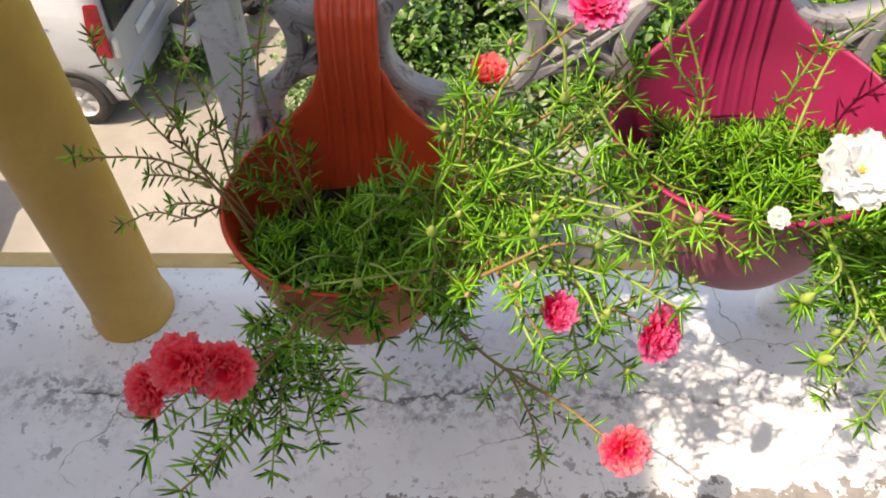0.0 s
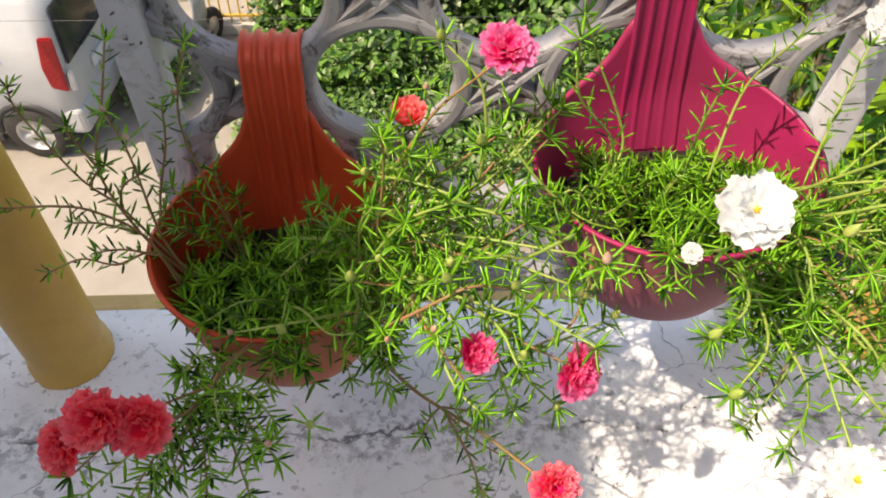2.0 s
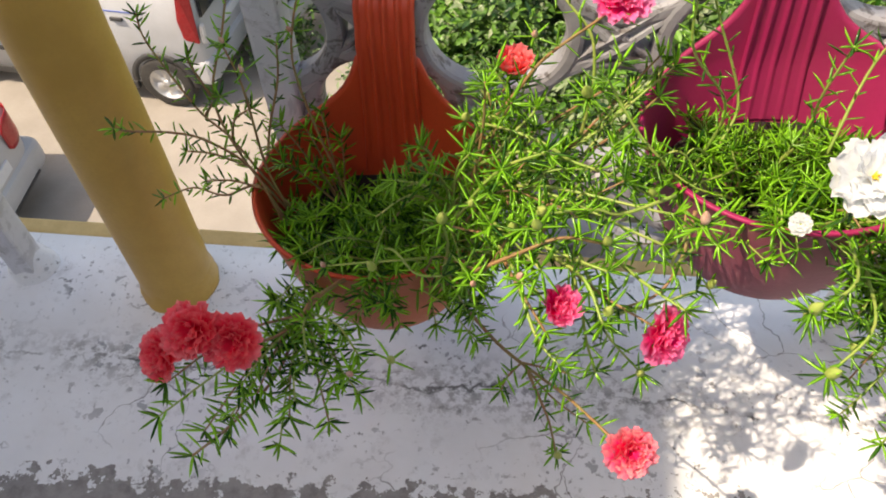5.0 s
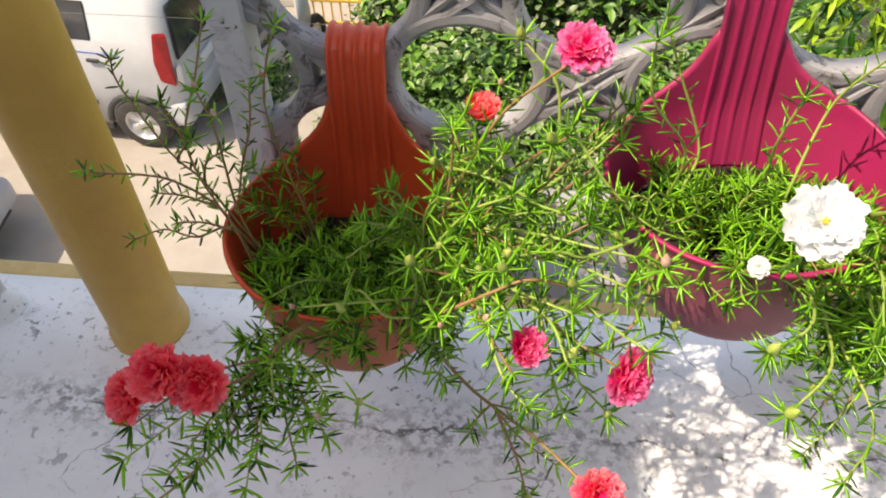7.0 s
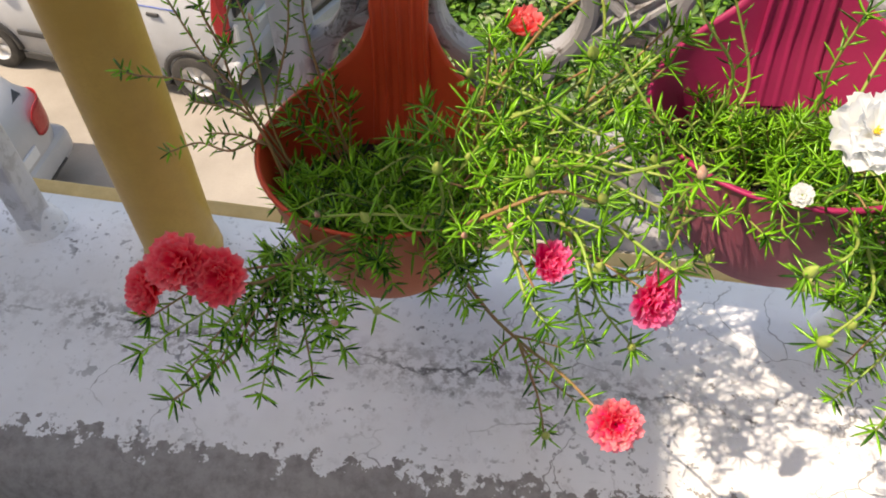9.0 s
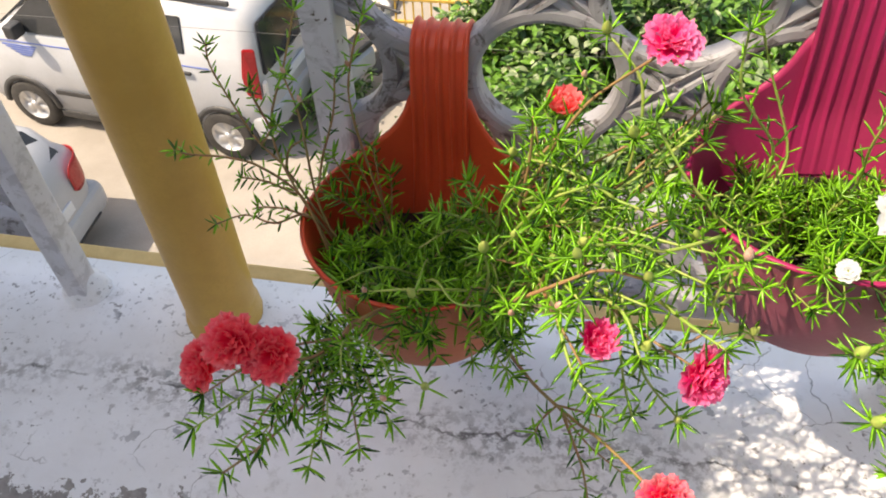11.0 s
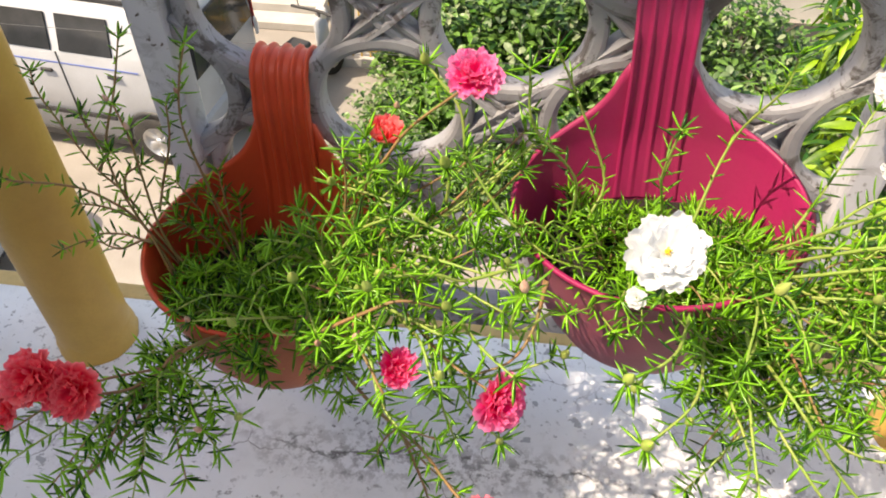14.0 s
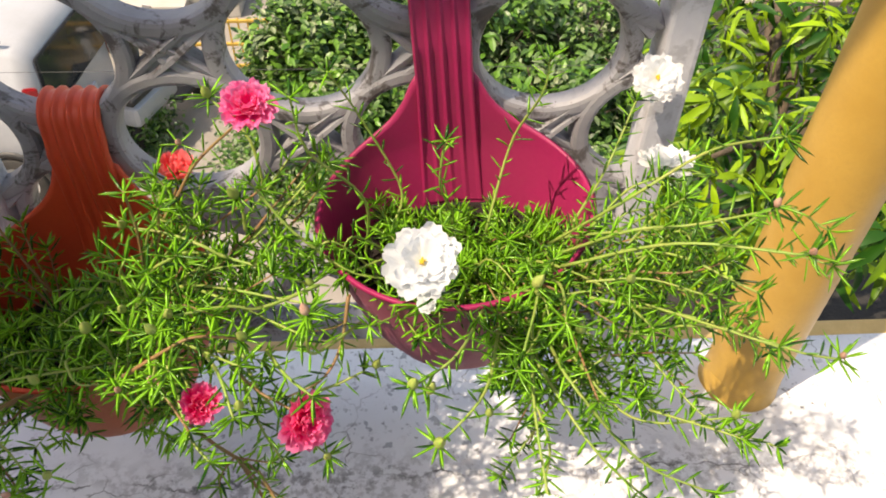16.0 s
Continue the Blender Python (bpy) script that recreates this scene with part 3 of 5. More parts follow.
def petal_mesh(length, width, cup, seed):
    """One ruffled petal: grows along +y from the origin, cupped up."""
    verts, faces, nu, nv = [], [], 11, 7
    for i in range(nv):
        s = i / (nv - 1)
        w = width * (0.22 + 0.78 * math.sin(min(1.0, s * 1.15) * math.pi * 0.55) ** 1.2)
        for j in range(nu):
            u = j / (nu - 1) * 2 - 1
            notch = 1.0 - 0.16 * max(0.0, 1 - abs(u) * 2.2) * s - 0.16 * u * u * s + (0.07 * (j % 2) * s ** 3)
            ruffle = 0.10 * length * s * s * math.sin(u * 5.5 + seed * 2.1) + 0.05 * length * s * math.sin(u * 11 + seed)
            verts.append((u * w, length * s * notch, cup * length * (s * s * 0.6 + 0.3 * u * u * s) + ruffle))
    for i in range(nv - 1):
        for j in range(nu - 1):
            faces.append((i * nu + j, i * nu + j + 1, (i + 1) * nu + j + 1, (i + 1) * nu + j))
    return mesh_of("petal", verts, faces)


PETALS = {}


def flower(plant, p, facing, radius, mat, label, stamens=False, layers=5, open_wide=1.0, shut=0):
    """A double bloom: whorls of ruffled petals, each one its own piece, round a green cup."""
    if mat.name not in PETALS:
        PETALS[mat.name] = [petal_mesh(1.0, 0.58 if mat is M_WHITE else 0.42, c, s) for s, c in ((0, 0.25), (1, 0.35), (2, 0.2), (3, 0.4))]
        for me in PETALS[mat.name]:
            me.materials.append(mat)
    turn = Vector(facing).normalized().to_track_quat("Z", "Y").to_matrix().to_4x4()
    base = Matrix.Translation(p) @ turn
    v, f = revolve([(0.0, -0.006), (0.0018, -0.0055), (0.003, -0.002), (0.0034, 0.0005), (0.0, 0.0015)], 10)
    head = part("flower", mesh_of("flower", v, f), M_BUD, plant, label)
    head.matrix_local = base
    for layer in range(layers):
        q = layer / max(1, layers - 1)
        count = {5: (11, 11, 10, 9, 7), 4: (8, 8, 7, 5), 3: (11, 9, 7)}[layers][layer]
        tilt = (5 + 50 * q) * open_wide + shut
        size = radius * (1.0 - 0.38 * q)
        for k in range(count):
            m = pose(0, 0, 0.0008 * layer, 0, 0, 360 * k / count + 21 * layer + rng.uniform(-9, 9)) @ pose(0, 0.0006, 0, tilt + rng.uniform(-8, 8), rng.uniform(-8, 8), 0) @ Matrix.Scale(size * rng.uniform(0.9, 1.08), 4)
            o = part("petal", PETALS[mat.name][rng.randrange(4)], None, head)
            o.matrix_local = m
    if stamens:
        verts, faces = [], []
        for k in range(16):
            a, r = rng.uniform(0, 6.28), rng.uniform(0, 0.003)
            tip = Vector((r * math.cos(a) * 0.7, r * math.sin(a) * 0.7, 0.0062))
            v, f = sweep([tip * 0.2, tip], lambda u: circle(0.0002 + 0.0003 * u, 5))
            faces += [tuple(i + len(verts) for i in t) for t in f]
            verts += v
        part("stamen_tuft", mesh_of("stamen_tuft", verts, faces), M_STAMEN, head, "yellow stamens")
    return head


def mass(plant, count, x, y, z, root, rise=0.35, leaves=30, size=0.017, droop=0.0, reach=(0.04, 0.08), red=0.15):
    """Many short shoots whose tips fill a block; each springs from between its tip and root."""
    for _ in range(count):
        tip = Vector((rng.uniform(*x), rng.uniform(*y), rng.uniform(*z)))
        away = Vector(root) - tip
        length = min(away.length * 0.9, rng.uniform(*reach))
        start = tip + away.normalized() * length + Vector((rng.uniform(-0.02, 0.02), rng.uniform(-0.015, 0.015), rng.uniform(-0.02, 0.005)))
        mid = start.lerp(tip, 0.5) + Vector((0, 0, length * rng.uniform(0.0, rise) - droop * 0.02)) + rand_dir(0.013)
        shoot(plant, (start, mid, tip), int(leaves * rng.uniform(0.75, 1.2)), size * rng.uniform(0.85, 1.15), 0.08, 0.0010, rng.random() < red, rng.randint(6, 9))



def fill(plant, count, cx, cy, r, soil, z, keep=lambda x, y: True, leaves=24, size=0.016):
    """Shoots that rise from the soil of a pot to the heights z (front, back), leaning outward near its rim."""
    made = 0
    while made < count:
        a, q = rng.uniform(0, 6.283), r * math.sqrt(rng.random())
        dx, dy = q * math.cos(a), q * math.sin(a)
        if dy > 0.58 * r or not keep(dx, dy):
            continue
        made += 1
        foot = Vector((cx + dx * 0.82, cy + dy * 0.82, soil))
        tip = Vector((cx + dx + rng.uniform(-0.014, 0.014), cy + dy + rng.uniform(-0.014, 0.014), z[0] + (z[1] - z[0]) * (dy + r) / (2 * r) + rng.uniform(-0.009, 0.009)))
        mid = foot.lerp(tip, 0.5) + rand_dir(0.008)
        shoot(plant, (foot, mid, tip), int(leaves * rng.uniform(0.8, 1.2)), size * rng.uniform(0.85, 1.2), 0.05, 0.0011, rng.random() < 0.15, rng.randint(6, 9))


# the plant in the orange pot
orange = empty("moss_rose", 0, 0, 0, "trailing moss rose with coral flowers in the orange pot", "flowering plant", "moss roses in hanging pots")
ROOT_O = (0.05, 0.54, 0.265)
# long bare-ish stems that lean out over the rim towards the pipe
for ctrl, n in (
    (((-0.04, 0.545, 0.275), (-0.061, 0.55, 0.308), (-0.082, 0.56, 0.338), (-0.10, 0.565, 0.359), (-0.12, 0.57, 0.391), (-0.131, 0.574, 0.42), (-0.131, 0.575, 0.443)), 40),
    (((-0.045, 0.545, 0.275), (-0.072, 0.55, 0.32), (-0.092, 0.57, 0.372), (-0.075, 0.58, 0.427), (-0.061, 0.59, 0.468)), 36),
    (((0.004, 0.57, 0.255), (-0.005, 0.575, 0.282), (-0.018, 0.575, 0.349), (-0.021, 0.575, 0.407), (-0.016, 0.575, 0.446), (-0.004, 0.575, 0.476)), 36),
    (((-0.045, 0.535, 0.275), (-0.06, 0.54, 0.305), (-0.097, 0.55, 0.286), (-0.131, 0.56, 0.278), (-0.165, 0.56, 0.262)), 30),
    (((-0.045, 0.53, 0.275), (-0.062, 0.54, 0.323), (-0.092, 0.54, 0.352), (-0.113, 0.535, 0.367), (-0.142, 0.53, 0.372), (-0.15, 0.52, 0.382)), 34),
    (((-0.045, 0.545, 0.28), (-0.054, 0.55, 0.327), (-0.061, 0.56, 0.395), (-0.071, 0.57, 0.422)), 26),
    (((-0.054, 0.555, 0.327), (-0.05, 0.57, 0.349), (-0.038, 0.58, 0.382), (-0.034, 0.58, 0.42)), 26),
    (((-0.082, 0.56, 0.338), (-0.072, 0.56, 0.36), (-0.058, 0.562, 0.372)), 18),
    (((-0.10, 0.565, 0.359), (-0.088, 0.56, 0.375), (-0.079, 0.558, 0.385)), 16),
    (((-0.072, 0.55, 0.32), (-0.095, 0.552, 0.328), (-0.118, 0.548, 0.335)), 20),
    (((-0.092, 0.57, 0.372), (-0.10, 0.57, 0.395), (-0.102, 0.57, 0.41)), 14),
    (((-0.06, 0.54, 0.305), (-0.085, 0.54, 0.31), (-0.105, 0.538, 0.312)), 18),
):
    shoot(orange, ctrl, n, 0.0118, 0.2, 0.0014, True, 6, 0.003)
fill(orange, 84, 0.034, 0.56, 0.084, 0.242, (0.290, 0.252), lambda dx, dy: dy < 0.02 + 0.6 * dx, 26, 0.018)
fill(orange, 9, 0.034, 0.56, 0.084, 0.242, (0.276, 0.262), lambda dx, dy: dy >= 0.02 + 0.6 * dx)
for tip in ((-0.05, 0.585, 0.335), (-0.035, 0.60, 0.32), (-0.045, 0.56, 0.315), (-0.02, 0.605, 0.335), (-0.03, 0.575, 0.30), (-0.005, 0.60, 0.31), (-0.055, 0.57, 0.325)):
    shoot(orange, ((-0.005, 0.575, 0.245), Vector((-0.005, 0.575, 0.26)).lerp(Vector(tip), 0.6), tip), 20, 0.015, 0.2, 0.0012, True, 7)
mass(orange, 13, (0.06, 0.14), (0.47, 0.57), (0.295, 0.325), ROOT_O, 0.3, 22, 0.017)
mass(orange, 20, (-0.035, 0.13), (0.425, 0.48), (0.275, 0.32), ROOT_O, 0.5, 28, 0.016)
mass(orange, 20, (0.115, 0.23), (0.40, 0.53), (0.34, 0.42), (0.08, 0.50, 0.30), 0.3, 22, 0.0165, reach=(0.06, 0.12), red=0.25)
mass(orange, 12, (0.11, 0.25), (0.41, 0.52), (0.37, 0.43), (0.12, 0.48, 0.32), 0.2, 18, 0.017, reach=(0.06, 0.11), red=0.3)
# long arching stems between the two pots
for _ in range(11):
    tip = Vector((rng.uniform(0.13, 0.25), rng.uniform(0.38, 0.53), rng.uniform(0.38, 0.45)))
    start = Vector((rng.uniform(0.08, 0.13), rng.uniform(0.47, 0.53), 0.31))
    shoot(orange, (start, start.lerp(tip, 0.45) + Vector((0, 0, rng.uniform(0.0, 0.035))), tip), rng.randint(14, 22), 0.018, 0.2, 0.0016, rng.random() < 0.4, 8, 0.012)
# upright shoots behind them, up to the blooms
for _ in range(15):
    tip = Vector((rng.uniform(0.11, 0.25), rng.uniform(0.53, 0.585), rng.uniform(0.39, 0.435)))
    start = Vector((rng.uniform(0.10, 0.18), rng.uniform(0.50, 0.54), 0.33))
    shoot(orange, (start, start.lerp(tip, 0.5) + rand_dir(0.01), tip), rng.randint(18, 26), 0.018, 0.15, 0.0015, rng.random() < 0.4, 8, 0.008)
# single stems that show in front of the leaves
for ctrl, red, n in (
    (((0.18, 0.49, 0.404), (0.162, 0.495, 0.415), (0.137, 0.505, 0.412), (0.111, 0.509, 0.417)), False, 12),
    (((0.112, 0.505, 0.33), (0.119, 0.50, 0.385), (0.122, 0.50, 0.425), (0.124, 0.50, 0.456)), True, 22),
    (((0.12, 0.445, 0.32), (0.128, 0.44, 0.338), (0.137, 0.435, 0.371), (0.145, 0.427, 0.402)), True, 14),
    (((0.125, 0.41, 0.384), (0.152, 0.41, 0.408), (0.176, 0.414, 0.417), (0.201, 0.418, 0.408)), True, 18),
    (((0.244, 0.46, 0.408), (0.212, 0.44, 0.413), (0.191, 0.43, 0.422), (0.161, 0.42, 0.428)), False, 22),
    (((0.261, 0.467, 0.388), (0.254, 0.445, 0.364), (0.241, 0.43, 0.349), (0.217, 0.42, 0.34)), True, 16),
    (((0.217, 0.42, 0.335), (0.237, 0.43, 0.333), (0.254, 0.435, 0.337), (0.270, 0.439, 0.342)), False, 12),
    (((0.197, 0.56, 0.40), (0.19, 0.57, 0.441), (0.175, 0.58, 0.46), (0.164, 0.588, 0.466)), False, 14),
    (((0.267, 0.50, 0.363), (0.241, 0.50, 0.395), (0.222, 0.505, 0.419), (0.199, 0.515, 0.45)), False, 10),
    (((0.188, 0.52, 0.40), (0.19, 0.518, 0.425), (0.188, 0.516, 0.434)), False, 14),
    (((0.10, 0.45, 0.33), (0.105, 0.44, 0.37), (0.103, 0.434, 0.40)), False, 10),
    (((0.19, 0.44, 0.37), (0.20, 0.42, 0.355), (0.214, 0.42, 0.312), (0.242, 0.409, 0.281)), False, 34),
    (((0.185, 0.44, 0.36), (0.195, 0.42, 0.341), (0.202, 0.41, 0.317), (0.21, 0.405, 0.283)), False, 34),
    (((0.15, 0.42, 0.37), (0.165, 0.385, 0.36), (0.18, 0.365, 0.355)), False, 24),
    (((0.17, 0.43, 0.38), (0.19, 0.395, 0.40), (0.20, 0.37, 0.395)), False, 16),
    (((0.21, 0.43, 0.38), (0.225, 0.40, 0.395), (0.245, 0.38, 0.40)), False, 16),
    (((0.14, 0.43, 0.38), (0.15, 0.40, 0.39), (0.17, 0.375, 0.375)), True, 16),
):
    shoot(orange, ctrl, n, 0.0155, 0.08, 0.0015, red, 8, 0.002)
mass(orange, 9, (0.08, 0.15), (0.43, 0.48), (0.245, 0.295), ROOT_O, 0.3, 22, 0.014)
# the bunch that hangs forward with the three coral blooms
fork = (0.012, 0.41, 0.325)
shoot(orange, ((0.03, 0.48, 0.28), (0.012, 0.435, 0.318), fork, (-0.004, 0.375, 0.30), (-0.04, 0.35, 0.275), (-0.066, 0.33, 0.254)), 44, 0.0165, 0.3, 0.0018, True)
shoot(orange, ((0.03, 0.48, 0.28), (0.02, 0.43, 0.32), (0.0, 0.39, 0.335), (-0.018, 0.362, 0.355)), 26, 0.016, 0.2, 0.0018, True)
for tip in ((-0.071, 0.33, 0.313), (-0.061, 0.34, 0.340), (-0.05, 0.335, 0.285), (0.027, 0.36, 0.262), (0.046, 0.38, 0.27), (-0.004, 0.34, 0.262), (-0.03, 0.34, 0.30), (0.005, 0.35, 0.285), (0.035, 0.37, 0.30), (-0.02, 0.35, 0.325), (0.02, 0.37, 0.325), (0.05, 0.385, 0.315), (-0.045, 0.345, 0.262), (0.012, 0.352, 0.305), (-0.012, 0.352, 0.312), (0.036, 0.386, 0.285)):
    m = Vector(fork).lerp(Vector(tip), 0.5) + Vector((0, 0, 0.008))
    shoot(orange, (fork, m, tip), 30, 0.0155, 0.15, 0.0012, rng.random() < 0.6)
# the dark reddish stem that drops in front of the coping, forked at its end
shoot(orange, ((0.085, 0.50, 0.285), (0.102, 0.472, 0.28), (0.117, 0.465, 0.259), (0.144, 0.451, 0.234), (0.176, 0.435, 0.218), (0.192, 0.41, 0.242), (0.208, 0.38, 0.264), (0.231, 0.358, 0.265)), 44, 0.0145, 0.12, 0.0021, True, 5, 0.001)
shoot(orange, ((0.164, 0.44, 0.223), (0.177, 0.43, 0.20), (0.185, 0.42, 0.179), (0.195, 0.41, 0.137)), 26, 0.014, 0.1, 0.0017, True, 8, 0.002)
for tip in ((0.145, 0.43, 0.20), (0.215, 0.41, 0.195), (0.195, 0.425, 0.245)):
    m = Vector((0.16, 0.443, 0.225)).lerp(Vector(tip), 0.5)
    shoot(orange, ((0.16, 0.443, 0.225), m, tip), 14, 0.015, 0.1, 0.0012, True, 6)
# stems that carry the upper blooms
shoot(orange, ((0.09, 0.52, 0.30), (0.112, 0.53, 0.375), (0.14, 0.537, 0.42), (0.165, 0.54, 0.447), (0.198, 0.541, 0.482)), 26, 0.017, 0.2, 0.0017, True, 5)
shoot(orange, ((0.11, 0.53, 0.37), (0.126, 0.55, 0.395), (0.138, 0.556, 0.415)), 12, 0.016, 0.2, 0.0013, True, 6)
shoot(orange, ((0.12, 0.47, 0.34), (0.15, 0.43, 0.365), (0.172, 0.392, 0.376)), 22, 0.017, 0.2, 0.0014, False, 5)
shoot(orange, ((0.17, 0.45, 0.36), (0.20, 0.41, 0.375), (0.232, 0.388, 0.372)), 22, 0.016, 0.2, 0.0014, True, 5)
shoot(orange, ((0.05, 0.49, 0.30), (0.07, 0.45, 0.352), (0.085, 0.425, 0.362), (0.105, 0.418, 0.366)), 12, 0.014, 0.3, 0.0013, False, 6)
shoot(orange, ((0.10, 0.47, 0.32), (0.06, 0.44, 0.352), (0.021, 0.437, 0.343)), 10, 0.013, 0.2, 0.0013, False, 6)
shoot(orange, ((0.11, 0.52, 0.36), (0.15, 0.50, 0.395), (0.20, 0.49, 0.40), (0.235, 0.48, 0.385)), 20, 0.016, 0.2, 0.0015, False, 6)

# shoots over the rim of the orange pot
mass(orange, 7, (-0.045, 0.03), (0.43, 0.46), (0.235, 0.30), ROOT_O, 0.3, 24, 0.015)
for tip in ((0.052, 0.52, 0.345), (0.06, 0.505, 0.36), (0.075, 0.53, 0.372), (0.045, 0.49, 0.335), (0.085, 0.50, 0.375)):
    shoot(orange, ((0.10, 0.52, 0.315), Vector((0.10, 0.52, 0.345)).lerp(Vector(tip), 0.5), tip), 22, 0.0165, 0.15, 0.0013, False, 8)

CORAL = "coral-pink double flower"
flower(orange, (-0.014, 0.357, 0.371), (0.1, -0.75, 0.65), 0.0185, M_CORAL, CORAL)
flower(orange, (-0.036, 0.356, 0.379), (-0.15, -0.55, 0.8), 0.0185, M_CORAL, CORAL)
flower(orange, (-0.062, 0.355, 0.351), (-0.45, -0.6, 0.6), 0.0165, M_CORAL, CORAL)
flower(orange, (0.233, 0.355, 0.271), (0.1, -0.6, 0.8), 0.0175, M_PALECORAL, "hot pink double flower with pale coral edges")
flower(orange, (0.202, 0.541, 0.489), (0.1, -0.42, 0.9), 0.0178, M_PINK, "hot pink double flower")
flower(orange, (0.139, 0.556, 0.421), (0.15, -0.1, 0.95), 0.0180, M_RED, "half-closed red flower seen from its side", layers=3, shut=38)
flower(orange, (0.175, 0.388, 0.383), (0.35, -0.35, 0.75), 0.0150, M_MAGPET, "half-open magenta flower", layers=3, shut=24)
flower(orange, (0.236, 0.382, 0.373), (0.55, -0.55, 0.45), 0.0178, M_MAGPET, "magenta double flower")
for p, r, m in (((0.020, 0.436, 0.343), 0.0038, M_DRY), ((0.118, 0.421, 0.362), 0.0042, M_DRY), ((0.103, 0.433, 0.402), 0.0052, None), ((0.075, 0.372, 0.335), 0.0042, None), ((0.056, 0.43, 0.352), 0.0042, None), ((0.202, 0.378, 0.395), 0.0044, None), ((0.196, 0.409, 0.134), 0.0055, None), ((0.241, 0.409, 0.281), 0.0045, None), ((0.188, 0.516, 0.437), 0.0055, None), ((0.164, 0.588, 0.467), 0.0052, None), ((0.111, 0.509, 0.418), 0.0045, None), ((0.146, 0.427, 0.405), 0.0045, None), ((0.152, 0.391, 0.406), 0.0045, M_DRY), ((0.161, 0.42, 0.43), 0.0045, None), ((0.202, 0.418, 0.409), 0.0045, None), ((0.125, 0.40, 0.384), 0.0038, M_DRY), ((0.05, 0.365, 0.325), 0.004, M_DRY), ((0.152, 0.54, 0.462), 0.004, M_DRY), ((0.160, 0.40, 0.44), 0.0042, None), ((0.12, 0.45, 0.40), 0.004, None), ((0.235, 0.48, 0.386), 0.004, None), ((-0.052, 0.55, 0.415), 0.0038, M_DRY), ((-0.06, 0.55, 0.44), 0.0036, M_DRY), ((-0.022, 0.58, 0.43), 0.0036, M_DRY)):
    bud(orange, p, r, (rng.uniform(-0.4, 0.4), rng.uniform(-0.6, 0), 1), m)

# the plant in the magenta pot
pink = empty("moss_rose", 0, 0, 0, "bushy moss rose with white flowers in the magenta pot", "flowering plant", "moss roses in hanging pots")
ROOT_M = (0.33, 0.54, 0.34)
fill(pink, 60, 0.336, 0.56, 0.092, 0.322, (0.384, 0.330))
mass(pink, 12, (0.27, 0.42), (0.48, 0.54), (0.375, 0.40), ROOT_M, 0.3, 24, 0.017)
mass(pink, 17, (0.36, 0.46), (0.41, 0.48), (0.35, 0.42), ROOT_M, 0.4, 30, 0.017)
mass(pink, 26, (0.36, 0.53), (0.39, 0.52), (0.35, 0.44), (0.39, 0.49, 0.37), 0.3, 32, 0.0135, reach=(0.05, 0.09))
mass(pink, 11, (0.35, 0.52), (0.345, 0.44), (0.30, 0.39), (0.43, 0.43, 0.38), 0.4, 34, 0.0125, 0.5, reach=(0.05, 0.10))
mass(pink, 8, (0.21, 0.27), (0.44, 0.52), (0.375, 0.41), (0.29, 0.51, 0.37), 0.3, 24, 0.016)
for ctrl, n in (
    (((0.27, 0.53, 0.36), (0.265, 0.52, 0.43), (0.25, 0.51, 0.48), (0.236, 0.50, 0.525)), 26),
    (((0.33, 0.54, 0.36), (0.335, 0.52, 0.412), (0.335, 0.51, 0.45), (0.326, 0.50, 0.492)), 26),
    (((0.36, 0.54, 0.37), (0.376, 0.56, 0.433), (0.388, 0.56, 0.475), (0.397, 0.56, 0.512)), 28),
    (((0.29, 0.55, 0.37), (0.288, 0.56, 0.403), (0.27, 0.56, 0.455), (0.252, 0.56, 0.503)), 24),
    (((0.40, 0.50, 0.40), (0.429, 0.47, 0.475), (0.463, 0.45, 0.508), (0.487, 0.42, 0.552)), 22),
    (((0.40, 0.48, 0.41), (0.44, 0.45, 0.462), (0.469, 0.43, 0.479), (0.497, 0.42, 0.503)), 22),
    (((0.40, 0.46, 0.42), (0.454, 0.42, 0.462), (0.515, 0.40, 0.488)), 16),
    (((0.42, 0.45, 0.40), (0.485, 0.42, 0.408), (0.535, 0.41, 0.392), (0.569, 0.40, 0.393)), 14),
    (((0.40, 0.43, 0.38), (0.448, 0.38, 0.366), (0.504, 0.38, 0.362)), 14),
    (((0.39, 0.42, 0.39), (0.401, 0.38, 0.399), (0.436, 0.36, 0.372), (0.487, 0.34, 0.34)), 30),
    (((0.38, 0.42, 0.38), (0.41, 0.37, 0.375), (0.45, 0.34, 0.329)), 30),
    (((0.37, 0.42, 0.37), (0.38, 0.37, 0.34), (0.383, 0.36, 0.30)), 30),
    (((0.35, 0.45, 0.39), (0.34, 0.39, 0.42), (0.302, 0.37, 0.421)), 18),
    (((0.36, 0.44, 0.38), (0.34, 0.37, 0.395), (0.316, 0.35, 0.393)), 18),
    (((0.27, 0.46, 0.37), (0.253, 0.42, 0.395), (0.245, 0.40, 0.43), (0.245, 0.40, 0.448)), 16),
    (((0.33, 0.45, 0.40), (0.32, 0.42, 0.44), (0.31, 0.40, 0.485)), 14),
    (((0.42, 0.52, 0.40), (0.45, 0.56, 0.42), (0.475, 0.60, 0.45)), 24),
    (((0.42, 0.50, 0.40), (0.45, 0.51, 0.43), (0.468, 0.505, 0.455)), 20),
    (((0.38, 0.44, 0.40), (0.38, 0.38, 0.40), (0.375, 0.31, 0.385)), 26),
):
    shoot(pink, ctrl, n + 8, 0.0145, 0.12, 0.0013, False, 7, 0.012)
mass(pink, 14, (0.46, 0.57), (0.42, 0.55), (0.36, 0.47), (0.40, 0.47, 0.40), 0.3, 26, 0.0165, reach=(0.05, 0.10))
